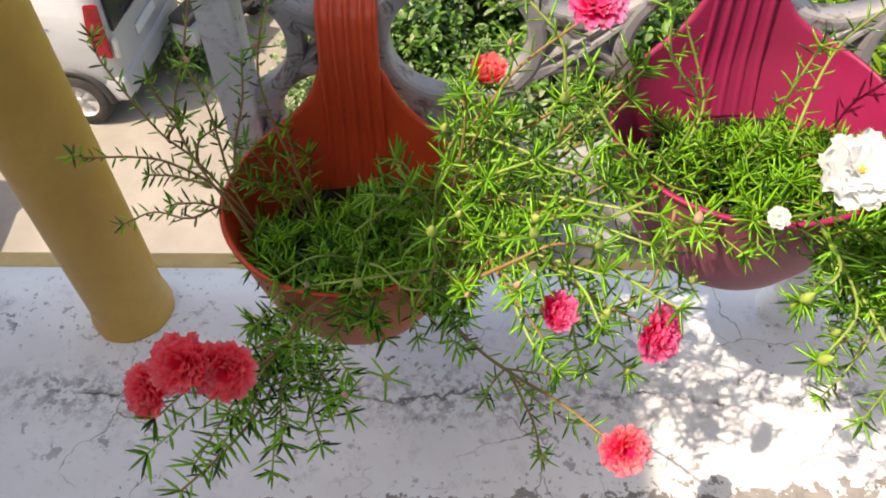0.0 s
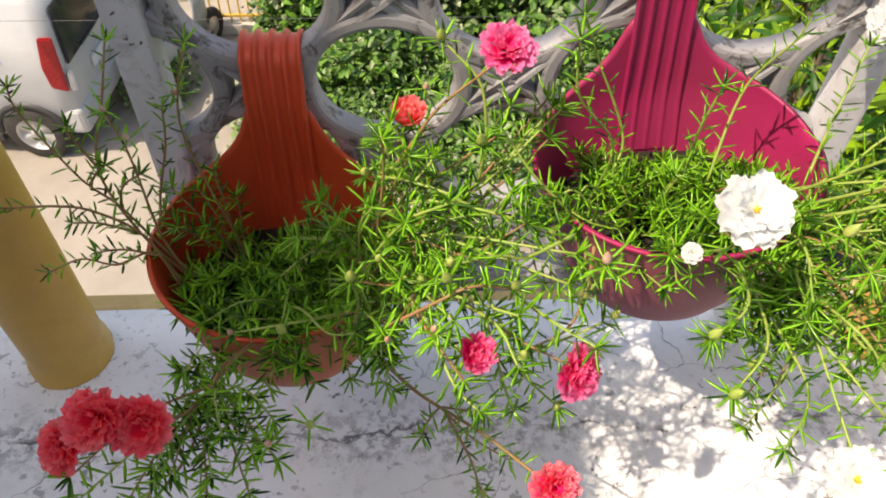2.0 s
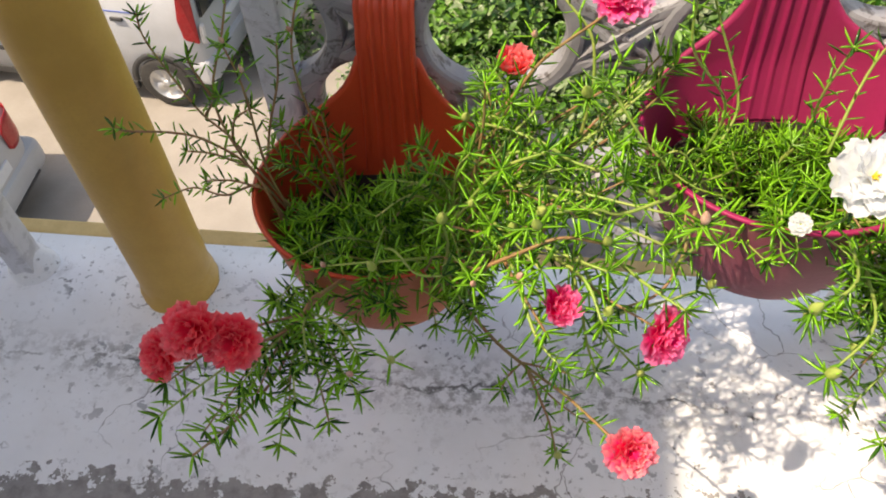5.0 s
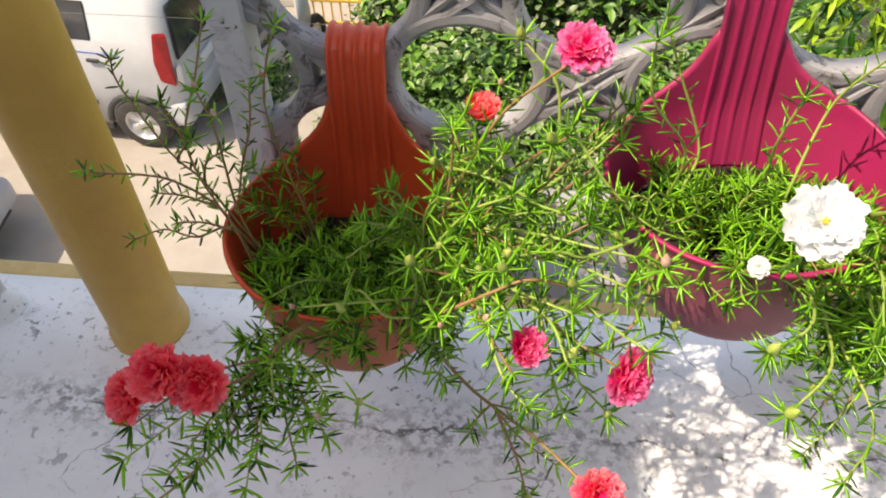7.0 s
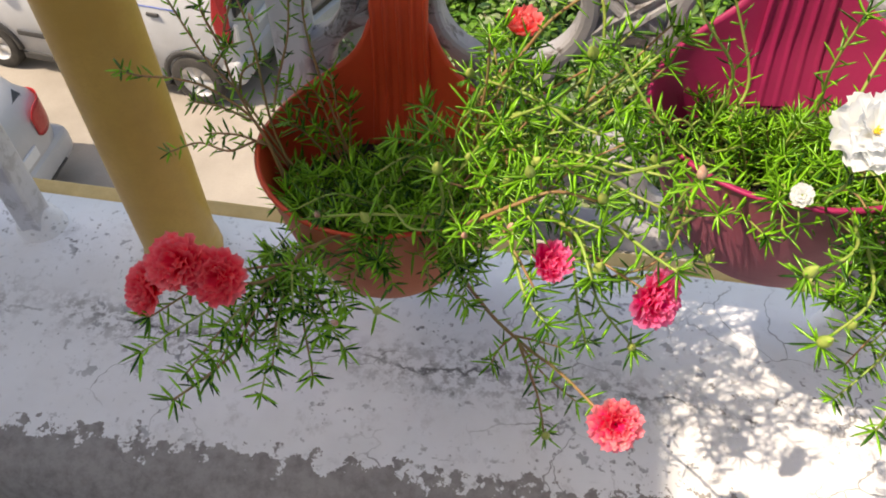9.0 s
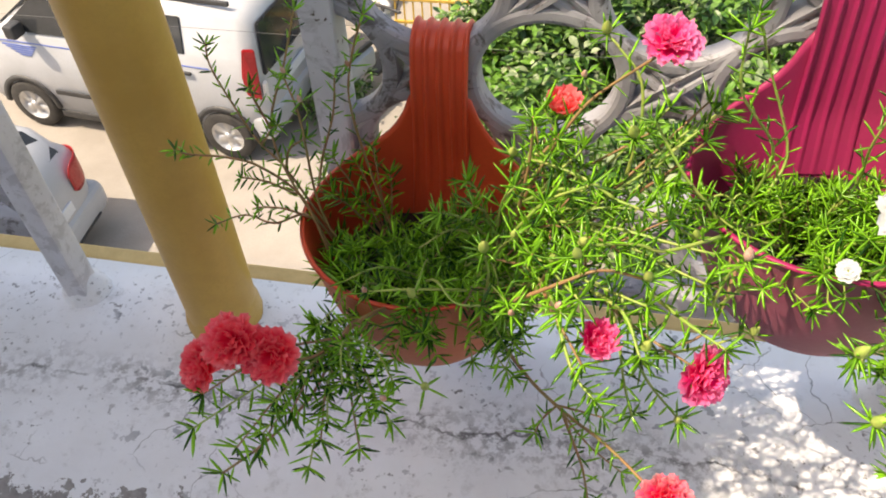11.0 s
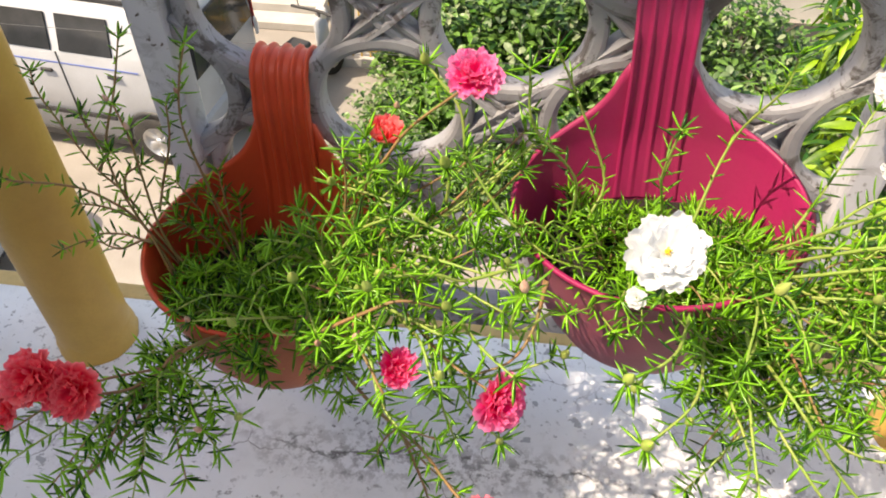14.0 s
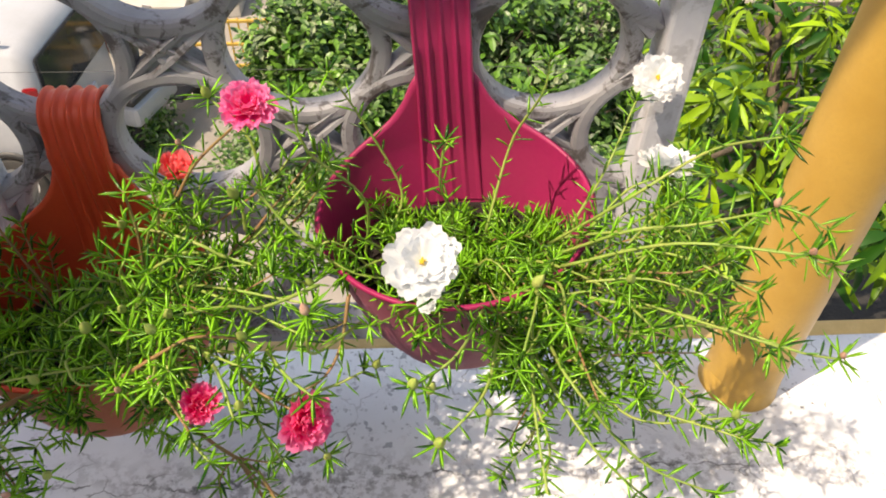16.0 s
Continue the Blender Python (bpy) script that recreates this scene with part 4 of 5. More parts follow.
for _ in range(16):
    tip = Vector((rng.uniform(0.36, 0.52), rng.uniform(0.37, 0.49), rng.uniform(0.37, 0.45)))
    start = Vector((rng.uniform(0.35, 0.41), rng.uniform(0.48, 0.55), 0.36))
    shoot(pink, (start, start.lerp(tip, 0.45) + Vector((0, 0, rng.uniform(0.0, 0.03))), tip), rng.randint(14, 22), 0.017, 0.2, 0.0014, rng.random() < 0.15, 8, 0.012)
mass(pink, 16, (0.352, 0.42), (0.405, 0.445), (0.31, 0.385), (0.40, 0.46, 0.40), 0.3, 32, 0.0135, 0.6, reach=(0.04, 0.08))
mass(pink, 9, (0.25, 0.40), (0.435, 0.455), (0.365, 0.395), ROOT_M, 0.3, 26, 0.0155)
WHITE = "white double flower with a yellow centre"
flower(pink, (0.309, 0.395, 0.495), (0.0, -0.5, 0.85), 0.0188, M_WHITE, WHITE, True, 4, 0.6)
flower(pink, (0.492, 0.614, 0.458), (-0.1, -0.6, 0.75), 0.0178, M_WHITE, WHITE, True, 4, 0.6)
flower(pink, (0.478, 0.525, 0.448), (0.1, 0.25, 0.97), 0.0178, M_WHITE, WHITE, True, 4, 0.6)
flower(pink, (0.369, 0.303, 0.386), (0.0, -0.4, 0.9), 0.0168, M_WHITE, WHITE, True, 4, 0.6)
flower(pink, (0.313, 0.44, 0.411), (-0.3, -0.5, 0.6), 0.006, M_WHITE, "small half-open white flower", layers=3)
for p, r, m in (((0.245, 0.40, 0.452), 0.0052, M_DRY), ((0.370, 0.402, 0.468), 0.0046, None), ((0.277, 0.443, 0.341), 0.0044, None), ((0.312, 0.386, 0.393), 0.0048, None), ((0.302, 0.37, 0.423), 0.0046, None), ((0.316, 0.35, 0.395), 0.005, None), ((0.515, 0.40, 0.49), 0.004, M_DRY), ((0.569, 0.40, 0.396), 0.004, M_DRY), ((0.504, 0.38, 0.364), 0.0042, None), ((0.497, 0.42, 0.506), 0.004, M_DRY), ((0.43, 0.42, 0.45), 0.004, None), ((0.40, 0.40, 0.43), 0.0045, None), ((0.35, 0.39, 0.36), 0.004, None)):
    bud(pink, p, r, (rng.uniform(-0.4, 0.4), rng.uniform(-0.6, 0), 1), m)


# ---- the street ----
M_STREET = surface("dusty_concrete", (0.335, 0.305, 0.27), (0.265, 0.24, 0.212), 1.4, 0.9, 40, 0.35, 0.01)
M_CARWHITE = surface("white_car_paint", (0.46, 0.475, 0.50), (0.40, 0.41, 0.425), 2.0, 0.32, 60, 0.0)
M_GLASS = surface("dark_car_glass", (0.025, 0.028, 0.03), (0.04, 0.042, 0.045), 3, 0.08, 60, 0.0)
M_TYRE = surface("tyre_rubber", (0.025, 0.024, 0.023), (0.05, 0.046, 0.042), 8, 0.85, 120, 0.2)
M_RIM = surface("silver_wheel", (0.62, 0.62, 0.62), (0.5, 0.5, 0.5), 10, 0.32, 90, 0.05, metal=0.6)
M_TAIL = surface("red_lamp_glass", (0.42, 0.014, 0.02), (0.30, 0.010, 0.014), 8, 0.28, 90, 0.0)
M_LAMPWHITE = surface("clear_lamp_glass", (0.75, 0.73, 0.70), (0.66, 0.62, 0.6), 8, 0.15, 90, 0.0)
M_BLACK = surface("black_plastic", (0.03, 0.03, 0.032), (0.045, 0.045, 0.045), 8, 0.55, 120, 0.1)
M_BLUE = surface("blue_graphic", (0.12, 0.18, 0.5), (0.16, 0.22, 0.52), 10, 0.4, 90, 0.0)
M_PLATE = surface("plate_blue_white", (0.62, 0.65, 0.68), (0.68, 0.70, 0.72), 10, 0.4, 90, 0.0)
M_HOUSE = surface("cream_plaster", (0.66, 0.62, 0.55), (0.58, 0.54, 0.47), 2, 0.85, 60, 0.3)
M_STEP = surface("whitish_step_stone", (0.50, 0.48, 0.45), (0.42, 0.40, 0.37), 3, 0.7, 60, 0.2)
M_RAILY = surface("yellow_railing_paint", (0.66, 0.42, 0.09), (0.58, 0.36, 0.08), 20, 0.45, 90, 0.1)
M_BARK = surface("grey_brown_bark", (0.13, 0.095, 0.065), (0.08, 0.06, 0.042), 14, 0.9, 90, 0.9, 0.01)
M_MANGO = leafy("mango_leaf", (0.012, 0.07, 0.004), (0.27, 0.45, 0.016), 0.45, 0.10, 6, 0.35, 0.45)
M_HEDGE = leafy("shrub_leaf", (0.015, 0.058, 0.013), (0.15, 0.29, 0.06), 0.4, 0.22, 5, 0.5, 0.35)
M_VARIEG = leafy("pale_variegated_leaf", (0.11, 0.19, 0.075), (0.32, 0.38, 0.21), 0.45, 0.25, 5)
M_YOUNG = leafy("young_shrub_leaf", (0.045, 0.16, 0.018), (0.17, 0.36, 0.05), 0.4, 0.3, 5)
M_CABLE = surface("grey_cable", (0.07, 0.07, 0.075), (0.10, 0.10, 0.10), 20, 0.6, 90, 0.0)

bm = bmesh.new()
bmesh.ops.create_grid(bm, x_segments=2, y_segments=2, size=400)
bmesh.ops.translate(bm, verts=bm.verts, vec=(0, 0, GROUND))
tagged(part("ground", bm, M_STREET), "pale dusty concrete street in full sun", "ground", kind="structure")


# soil made near black: the shade under the crown is in its colour
M_BED = surface("shade_dark_soil", (0.040, 0.036, 0.032), (0.024, 0.022, 0.020), 3, 0.95, 30, 0.6, 0.02)
bed = part("garden_bed", box(1.7, 9.0, 0.76, 10.9, GROUND - 0.05, GROUND + 0.04, 0.02), M_BED)
tagged(bed, "garden bed under the mango tree, soil colour darkened for the crown's shade", "garden bed", kind="structure")


def wheel(parent, x, y, r, out):
    """A wheel whose face looks along y * out."""
    prof = [(r * 0.62, -0.08), (r * 0.9, -0.09), (r * 0.985, -0.07), (r, 0.0), (r * 0.985, 0.07), (r * 0.9, 0.09), (r * 0.62, 0.085)]
    v, f = revolve(prof, 36)
    v = [Vector((a, out * c, b)) for a, b, c in v]
    tyre = part("wheel", mesh_of("wheel", v, f), M_TYRE, parent, "dusty black tyre on a silver rim")
    tyre.location = (x, y, r)
    v, f = revolve([(r * 0.64, 0.085), (r * 0.60, 0.08), (r * 0.57, 0.055), (r * 0.2, 0.07), (0.0, 0.075)], 30)
    # spoked face: hollows between six spokes
    w = []
    for a, b, c in v:
        rr, t = math.hypot(a, b), math.atan2(b, a)
        dent = 0.035 * max(0.0, math.cos(6 * t)) if 0.15 * r < rr < 0.59 * r else 0
        w.append(Vector((a, out * (c - dent), b)))
    part("rim", mesh_of("rim", w, f), M_RIM, tyre)
    v, f = revolve([(r * 0.16, 0.07), (r * 0.14, 0.088), (0.0, 0.092)], 16)
    part("hub_cap", mesh_of("hub_cap", [Vector((a, out * c, b)) for a, b, c in v], f), M_RIM, tyre)
    return tyre


def loft(stations, n_bevel=0.1):
    """A car shell from stations (x, z_low, z_belt, z_top, half_low, half_belt, half_top)."""
    verts, faces = [], []
    for x, zl, zb, zt, hl, hb, ht in stations:
        half = [(0, zl), (hl * 0.9, zl), (hl, zl + 0.06), (hb, zl + (zb - zl) * 0.55), (hb, zb), (hb - 0.02, zb + 0.03), (ht + 0.03, zt - 0.07), (ht - 0.04, zt - 0.015), (ht * 0.6, zt), (0, zt + 0.012)]
        ring = [(x, h, z) for h, z in half] + [(x, -h, z) for h, z in half[-2:0:-1]]
        verts += [Vector(p) for p in ring]
    m = 18
    for i in range(len(stations) - 1):
        for j in range(m):
            k = (j + 1) % m
            faces.append((i * m + j, i * m + k, (i + 1) * m + k, (i + 1) * m + j))
    faces.append(tuple(range(m))[::-1])
    faces.append(tuple(range((len(stations) - 1) * m, len(stations) * m)))
    return verts, faces


def panel(corners, thick, name, mat, parent, label="", cuts=4):
    """A slightly rounded plate over four or more corners in one plane, thick along its normal."""
    c = [Vector(p) for p in corners]
    n = (c[1] - c[0]).cross(c[2] - c[0]).normalized() * thick
    bm = bmesh.new()
    a = [bm.verts.new(p) for p in c]
    b = [bm.verts.new(p + n) for p in c]
    bm.faces.new(a[::-1])
    bm.faces.new(b)
    for i in range(len(c)):
        j = (i + 1) % len(c)
        bm.faces.new((a[i], a[j], b[j], b[i]))
    bmesh.ops.bevel(bm, geom=[e for e in bm.edges if all(v in b for v in e.verts)] + [e for e in bm.edges if (e.verts[0] in a) != (e.verts[1] in a)], offset=abs(thick) * 0.45, segments=2, affect="EDGES")
    return part(name, bm, mat, parent, label)


def build_van():
    """White people-carrier; local x forward, near side at +y, origin under the near rear wheel."""
    g = empty("van", 0, 0, 0, "white people-carrier van parked along the street, blue side graphic", "van")
    g.matrix_basis = Matrix.Translation((-3.83, 6.56, GROUND)) @ pose(0, 0, 0, 0, 0, 174.2)
    yc, hw = -0.85, 0.86
    st = []
    for x, zl, zb, zt, hl, hb, ht in (
        (-0.55, 0.38, 1.20, 1.30, 0.72, 0.76, 0.66), (-0.51, 0.30, 1.32, 1.74, 0.78, 0.82, 0.64), (-0.36, 0.26, 1.36, 1.84, 0.82, 0.85, 0.68), (0.3, 0.24, 1.36, 1.89, 0.84, 0.86, 0.70),
        (1.5, 0.24, 1.34, 1.88, 0.84, 0.86, 0.70), (2.15, 0.24, 1.32, 1.76, 0.84, 0.86, 0.66), (2.75, 0.24, 1.27, 1.32, 0.83, 0.85, 0.62), (3.2, 0.26, 1.08, 1.12, 0.80, 0.82, 0.6), (3.48, 0.34, 0.82, 0.86, 0.70, 0.72, 0.55)):
        st.append((x, zl, zb, zt, hl, hb, ht))
    v, f = loft(st)
    o = part("body", mesh_of("body", [p + Vector((0, yc, 0)) for p in v], f), M_CARWHITE, g, "glossy white body")
    ys = yc + hw
    for s in (1, -1):
        for x in (0.0, 2.69):
            w = wheel(g, x, yc + s * (hw - 0.07), 0.325, s)
            # dark arch
            pts = [Vector((x + 0.385 * math.cos(t), yc + s * (hw - 0.03), 0.33 + 0.385 * math.sin(t))) for t in [math.pi * i / 14 for i in range(15)]]
            vv, ff = sweep(pts, [(-0.02, -0.06), (0.045, -0.06), (0.045, 0.042), (-0.02, 0.042)], up=(0, 1, 0))
            part("wheel_arch", mesh_of("wheel_arch", vv, ff), M_BLACK, g, "black wheel-arch lining")
        # side windows in the sloping upper side
        def side(x, z):
            t = (z - 1.36) / (1.82 - 1.36)
            return Vector((x, yc + s * (0.853 - 0.118 * t), z))
        for x0, x1, x2, x3 in ((0.26, 0.88, 0.86, 0.26), (0.98, 1.66, 1.65, 0.98), (1.76, 2.62, 2.12, 1.76)):
            cs = [side(x0, 1.37), side(x1, 1.37), side(x2, 1.76), side(x3, 1.76)]
            panel(cs if s < 0 else cs[::-1], 0.012, "side_window", M_GLASS, g, "dark side window")
        for x in (0.93, 1.71):
            part("door_seam", box(x - 0.006, x + 0.006, yc + s * 0.855, yc + s * 0.868, 0.36, 1.36), M_BLACK, g)
        part("door_handle", box(0.235, 0.375, yc + s * 0.86, yc + s * 0.89, 1.12, 1.16, 0.01), M_BLACK, g, "black door handle")
        part("door_handle", box(1.05, 1.19, yc + s * 0.86, yc + s * 0.89, 1.10, 1.14, 0.01), M_BLACK, g, "black door handle")
        part("side_molding", box(0.45, 2.25, yc + s * 0.858, yc + s * 0.878, 0.55, 0.61, 0.012), M_BLACK, g, "black side moulding")
        part("sill", box(0.38, 2.32, yc + s * 0.80, yc + s * 0.86, 0.20, 0.30, 0.02), M_BLACK, g, "dark sill")
        part("mirror", box(2.28, 2.42, yc + s * 0.86, yc + s * 1.04, 1.36, 1.52, 0.03), M_BLACK, g, "black door mirror")
        part("pin_stripe", box(0.0, 2.9, yc + s * 0.86, yc + s * 0.8645, 1.22, 1.235), M_BLUE, g, "thin blue stripe")
        for i in range(5):
            part("side_graphic", box(2.25 + 0.03 * i, 2.72 - 0.05 * i, yc + s * 0.858, yc + s * 0.865, 1.17 - 0.03 * i, 1.185 - 0.03 * i), M_BLUE, g, "blue bars of a side graphic")
        # tail lamp at the rear corner
        cs = [Vector((-0.565, yc + s * 0.775, 1.50)), Vector((-0.46, yc + s * 0.85, 1.53)), Vector((-0.395, yc + s * 0.868, 1.2)), Vector((-0.41, yc + s * 0.868, 0.97)), Vector((-0.55, yc + s * 0.82, 0.90))]
        panel(cs if s > 0 else cs[::-1], 0.03, "tail_lamp", M_TAIL, g, "red tail lamp")
        panel([Vector((-0.582, yc + s * 0.72, 1.10)), Vector((-0.575, yc + s * 0.79, 1.10)), Vector((-0.572, yc + s * 0.815, 0.90)), Vector((-0.582, yc + s * 0.75, 0.86))][::1 if s > 0 else -1], 0.03, "reverse_lamp", M_LAMPWHITE, g, "clear lower lamp")
    panel([Vector((-0.567, yc + 0.71, 1.14)), Vector((-0.567, yc - 0.71, 1.14)), Vector((-0.528, yc - 0.60, 1.70)), Vector((-0.528, yc + 0.60, 1.70))][::-1], -0.03, "rear_window", M_GLASS, g, "dark rear window")
    part("rear_bumper", box(-0.585, -0.28, yc - 0.835, yc + 0.835, 0.32, 0.66, 0.10, 4), M_CARWHITE, g)
    part("plate", box(-0.58, -0.555, yc - 0.25, yc + 0.25, 0.80, 0.91, 0.005), M_PLATE, g, "number plate as a plain bar")
    panel([Vector((2.2, yc + 0.6, 1.74)), Vector((2.2, yc - 0.6, 1.74)), Vector((2.80, yc - 0.70, 1.32)), Vector((2.80, yc + 0.70, 1.32))], 0.03, "windscreen", M_GLASS, g, "dark windscreen")
    part("roof_rail", box(-0.3, 1.9, yc + 0.62, yc + 0.66, 1.88, 1.93, 0.01), M_BLACK, g)
    part("wiper", box(-0.61, -0.598, yc - 0.02, yc + 0.4, 1.16, 1.18, 0.004), M_BLACK, g)
    return g


build_van()


def build_hatchback():
    """White hatchback close under the parapet, its rear towards +x."""
    g = empty("hatchback", 0, 0, 0, "white hatchback parked below the parapet, red tail lamps", "car")
    g.matrix_basis = Matrix.Translation((-4.70, 4.58, GROUND)) @ pose(0, 0, 0, 0, 0, 183)
    def corner(x):
        """Half width of the rounded tail at x."""
        return 0.5 + 0.32 * math.sqrt(max(0.0, 1 - ((0.4 - x) / 0.4) ** 2)) if x < 0.4 else 0.82
    st = (*((x, zl, zb, zt, corner(x) - 0.02, corner(x), min(ht, corner(x) - 0.08)) for x, zl, zb, zt, ht in (
              (0.0, 0.46, 0.78, 0.80, 0.40), (0.015, 0.40, 0.88, 0.92, 0.46), (0.05, 0.36, 0.95, 1.03, 0.52), (0.11, 0.32, 0.99, 1.14, 0.56), (0.2, 0.29, 1.0, 1.26, 0.58))), (0.36, 0.26, 1.0, 1.40, 0.80, 0.82, 0.60), (1.0, 0.24, 1.0, 1.50, 0.82, 0.83, 0.62),
          (2.0, 0.24, 0.98, 1.46, 0.82, 0.83, 0.62), (2.6, 0.24, 0.94, 1.10, 0.82, 0.83, 0.60), (3.3, 0.26, 0.84, 0.88, 0.78, 0.80, 0.6), (3.6, 0.36, 0.66, 0.70, 0.66, 0.68, 0.5))
    v, f = loft(st)
    part("body", mesh_of("body", v, f), M_CARWHITE, g, "glossy white body")
    for s in (1, -1):
        for x in (0.72, 3.0):
            wheel(g, x, s * 0.75, 0.29, s)
        # lamp that wraps round the corner and tapers forward
        verts, faces = [], []
        for i in range(11):
            q = i / 10
            turn = radians(-22 + 92 * q)
            x = max(0.004, 0.4 - 0.4 * math.cos(turn)) if turn > 0 else 0.004
            half = 0.17 * math.sin(math.pi * (0.10 + 0.86 * q ** 0.75)) ** 0.6 * (1.1 - 0.4 * q)
            for j in range(7):
                w = j / 6 * 2 - 1
                verts.append(Vector((x - 0.012 * math.cos(max(0.0, turn)), s * (0.5 + 0.32 * math.sin(turn) + 0.006 * max(0.0, math.sin(turn))), 0.86 + 0.10 * q + half * w)))
        for i in range(10):
            for j in range(6):
                a = i * 7 + j
                faces.append((a, a + 1, a + 8, a + 7))
        bm = bmesh.new()
        bm.from_mesh(mesh_of("tail_lamp", verts, faces))
        bmesh.ops.solidify(bm, geom=list(bm.faces), thickness=0.006)
        part("tail_lamp", bm, M_TAIL, g, "red wrap-round tail lamp", smooth=True)
        for x0, x1, x2, x3 in ((0.62, 1.2, 1.2, 0.75), (1.28, 2.45, 2.02, 1.28)):
            cs = [Vector((x0, s * 0.815, 1.02)), Vector((x1, s * 0.815, 1.02)), Vector((x2, s * 0.665, 1.38)), Vector((x3, s * 0.665, 1.38))]
            panel(cs if s < 0 else cs[::-1], 0.012, "side_window", M_GLASS, g, "dark side window")
    panel([Vector((0.12, 0.56, 1.10)), Vector((0.12, -0.56, 1.10)), Vector((0.37, -0.50, 1.39)), Vector((0.37, 0.50, 1.39))][::-1], -0.03, "rear_window", M_GLASS, g, "dark rear window")
    part("rear_bumper", box(-0.035, 0.40, -0.81, 0.81, 0.24, 0.60, 0.15, 6), M_CARWHITE, g, "white rear bumper")
    part("bumper_trim", box(-0.042, -0.02, -0.55, 0.55, 0.30, 0.33, 0.008), M_BLACK, g)
    part("plate", box(-0.02, 0.01, -0.26, 0.26, 0.62, 0.74, 0.005), M_PLATE, g, "number plate as a plain bar")
    panel([Vector((2.05, 0.55, 1.42)), Vector((2.05, -0.55, 1.42)), Vector((2.62, -0.66, 1.12)), Vector((2.62, 0.66, 1.12))], 0.03, "windscreen", M_GLASS, g, "dark windscreen")
    return g


build_hatchback()


def build_scooter():
    """A parked scooter, half hidden by plants."""
    g = empty("scooter", -2.55, 8.15, GROUND, "dark grey and white scooter parked beside the shrubs", "scooter")
    g.rotation_euler = (0, 0, radians(70))
    for x in (-0.6, 0.6):
        v, f = revolve([(0.13, -0.04), (0.22, -0.045), (0.24, 0.0), (0.22, 0.045), (0.13, 0.04)], 28)
        w = part("wheel", mesh_of("wheel", [Vector((a, c, b)) for a, b, c in v], f), M_TYRE, g)
        w.location = (x, 0, 0.24)
        v, f = revolve([(0.14, -0.03), (0.05, -0.045), (0.0, -0.05)], 20)
        part("rim", mesh_of("rim", [Vector((a, c, b)) for a, b, c in v], f), M_RIM, w)
    part("rear_body", box(-0.85, 0.0, -0.15, 0.15, 0.42, 0.72, 0.1, 3), M_CARWHITE, g, "white rear body")
    part("seat", box(-0.85, 0.02, -0.14, 0.14, 0.725, 0.82, 0.04, 3), M_BLACK, g, "black seat")
    part("footboard", box(-0.05, 0.42, -0.16, 0.16, 0.28, 0.34, 0.02), M_BLACK, g)
    v, f = sweep([Vector((0.40, 0, 0.30)), Vector((0.44, 0, 0.6)), Vector((0.40, 0, 0.92))], lambda u: circle(0.17 - 0.05 * u, 14, 0.3), up=(0, 1, 0))
    part("front_shield", mesh_of("front_shield", v, f), M_CARWHITE, g, "white front shield")
    v, f = sweep([Vector((0.6, 0, 0.24)), Vector((0.40, 0, 1.0))], circle(0.028, 8))
    part("fork", mesh_of("fork", v, f), M_BLACK, g)
    v, f = sweep([Vector((0.30, -0.33, 1.04)), Vector((0.38, -0.15, 1.0)), Vector((0.40, 0, 1.0)), Vector((0.38, 0.15, 1.0)), Vector((0.30, 0.33, 1.04))], circle(0.02, 8))
    part("handlebar", mesh_of("handlebar", v, f), M_BLACK, g)
    for s in (1, -1):
        v, f = sweep([Vector((0.34, s * 0.24, 1.02)), Vector((0.36, s * 0.30, 1.22))], circle(0.008, 6))
        m = part("mirror_stalk", mesh_of("mirror_stalk", v, f), M_BLACK, g)
        part("mirror", box(0.345, 0.365, s * 0.30 - 0.06, s * 0.30 + 0.06, 1.20, 1.30, 0.008), M_RIM, m, "round-cornered mirror")
    v, f = revolve([(0.0, 0.0), (0.06, 0.01), (0.085, 0.05), (0.08, 0.09), (0.0, 0.1)], 18)
    part("headlamp", mesh_of("headlamp", [Vector((0.40 + c, a, 0.95 + b)) for a, b, c in v], f), M_LAMPWHITE, g, "clear headlamp")
    return g


build_scooter()


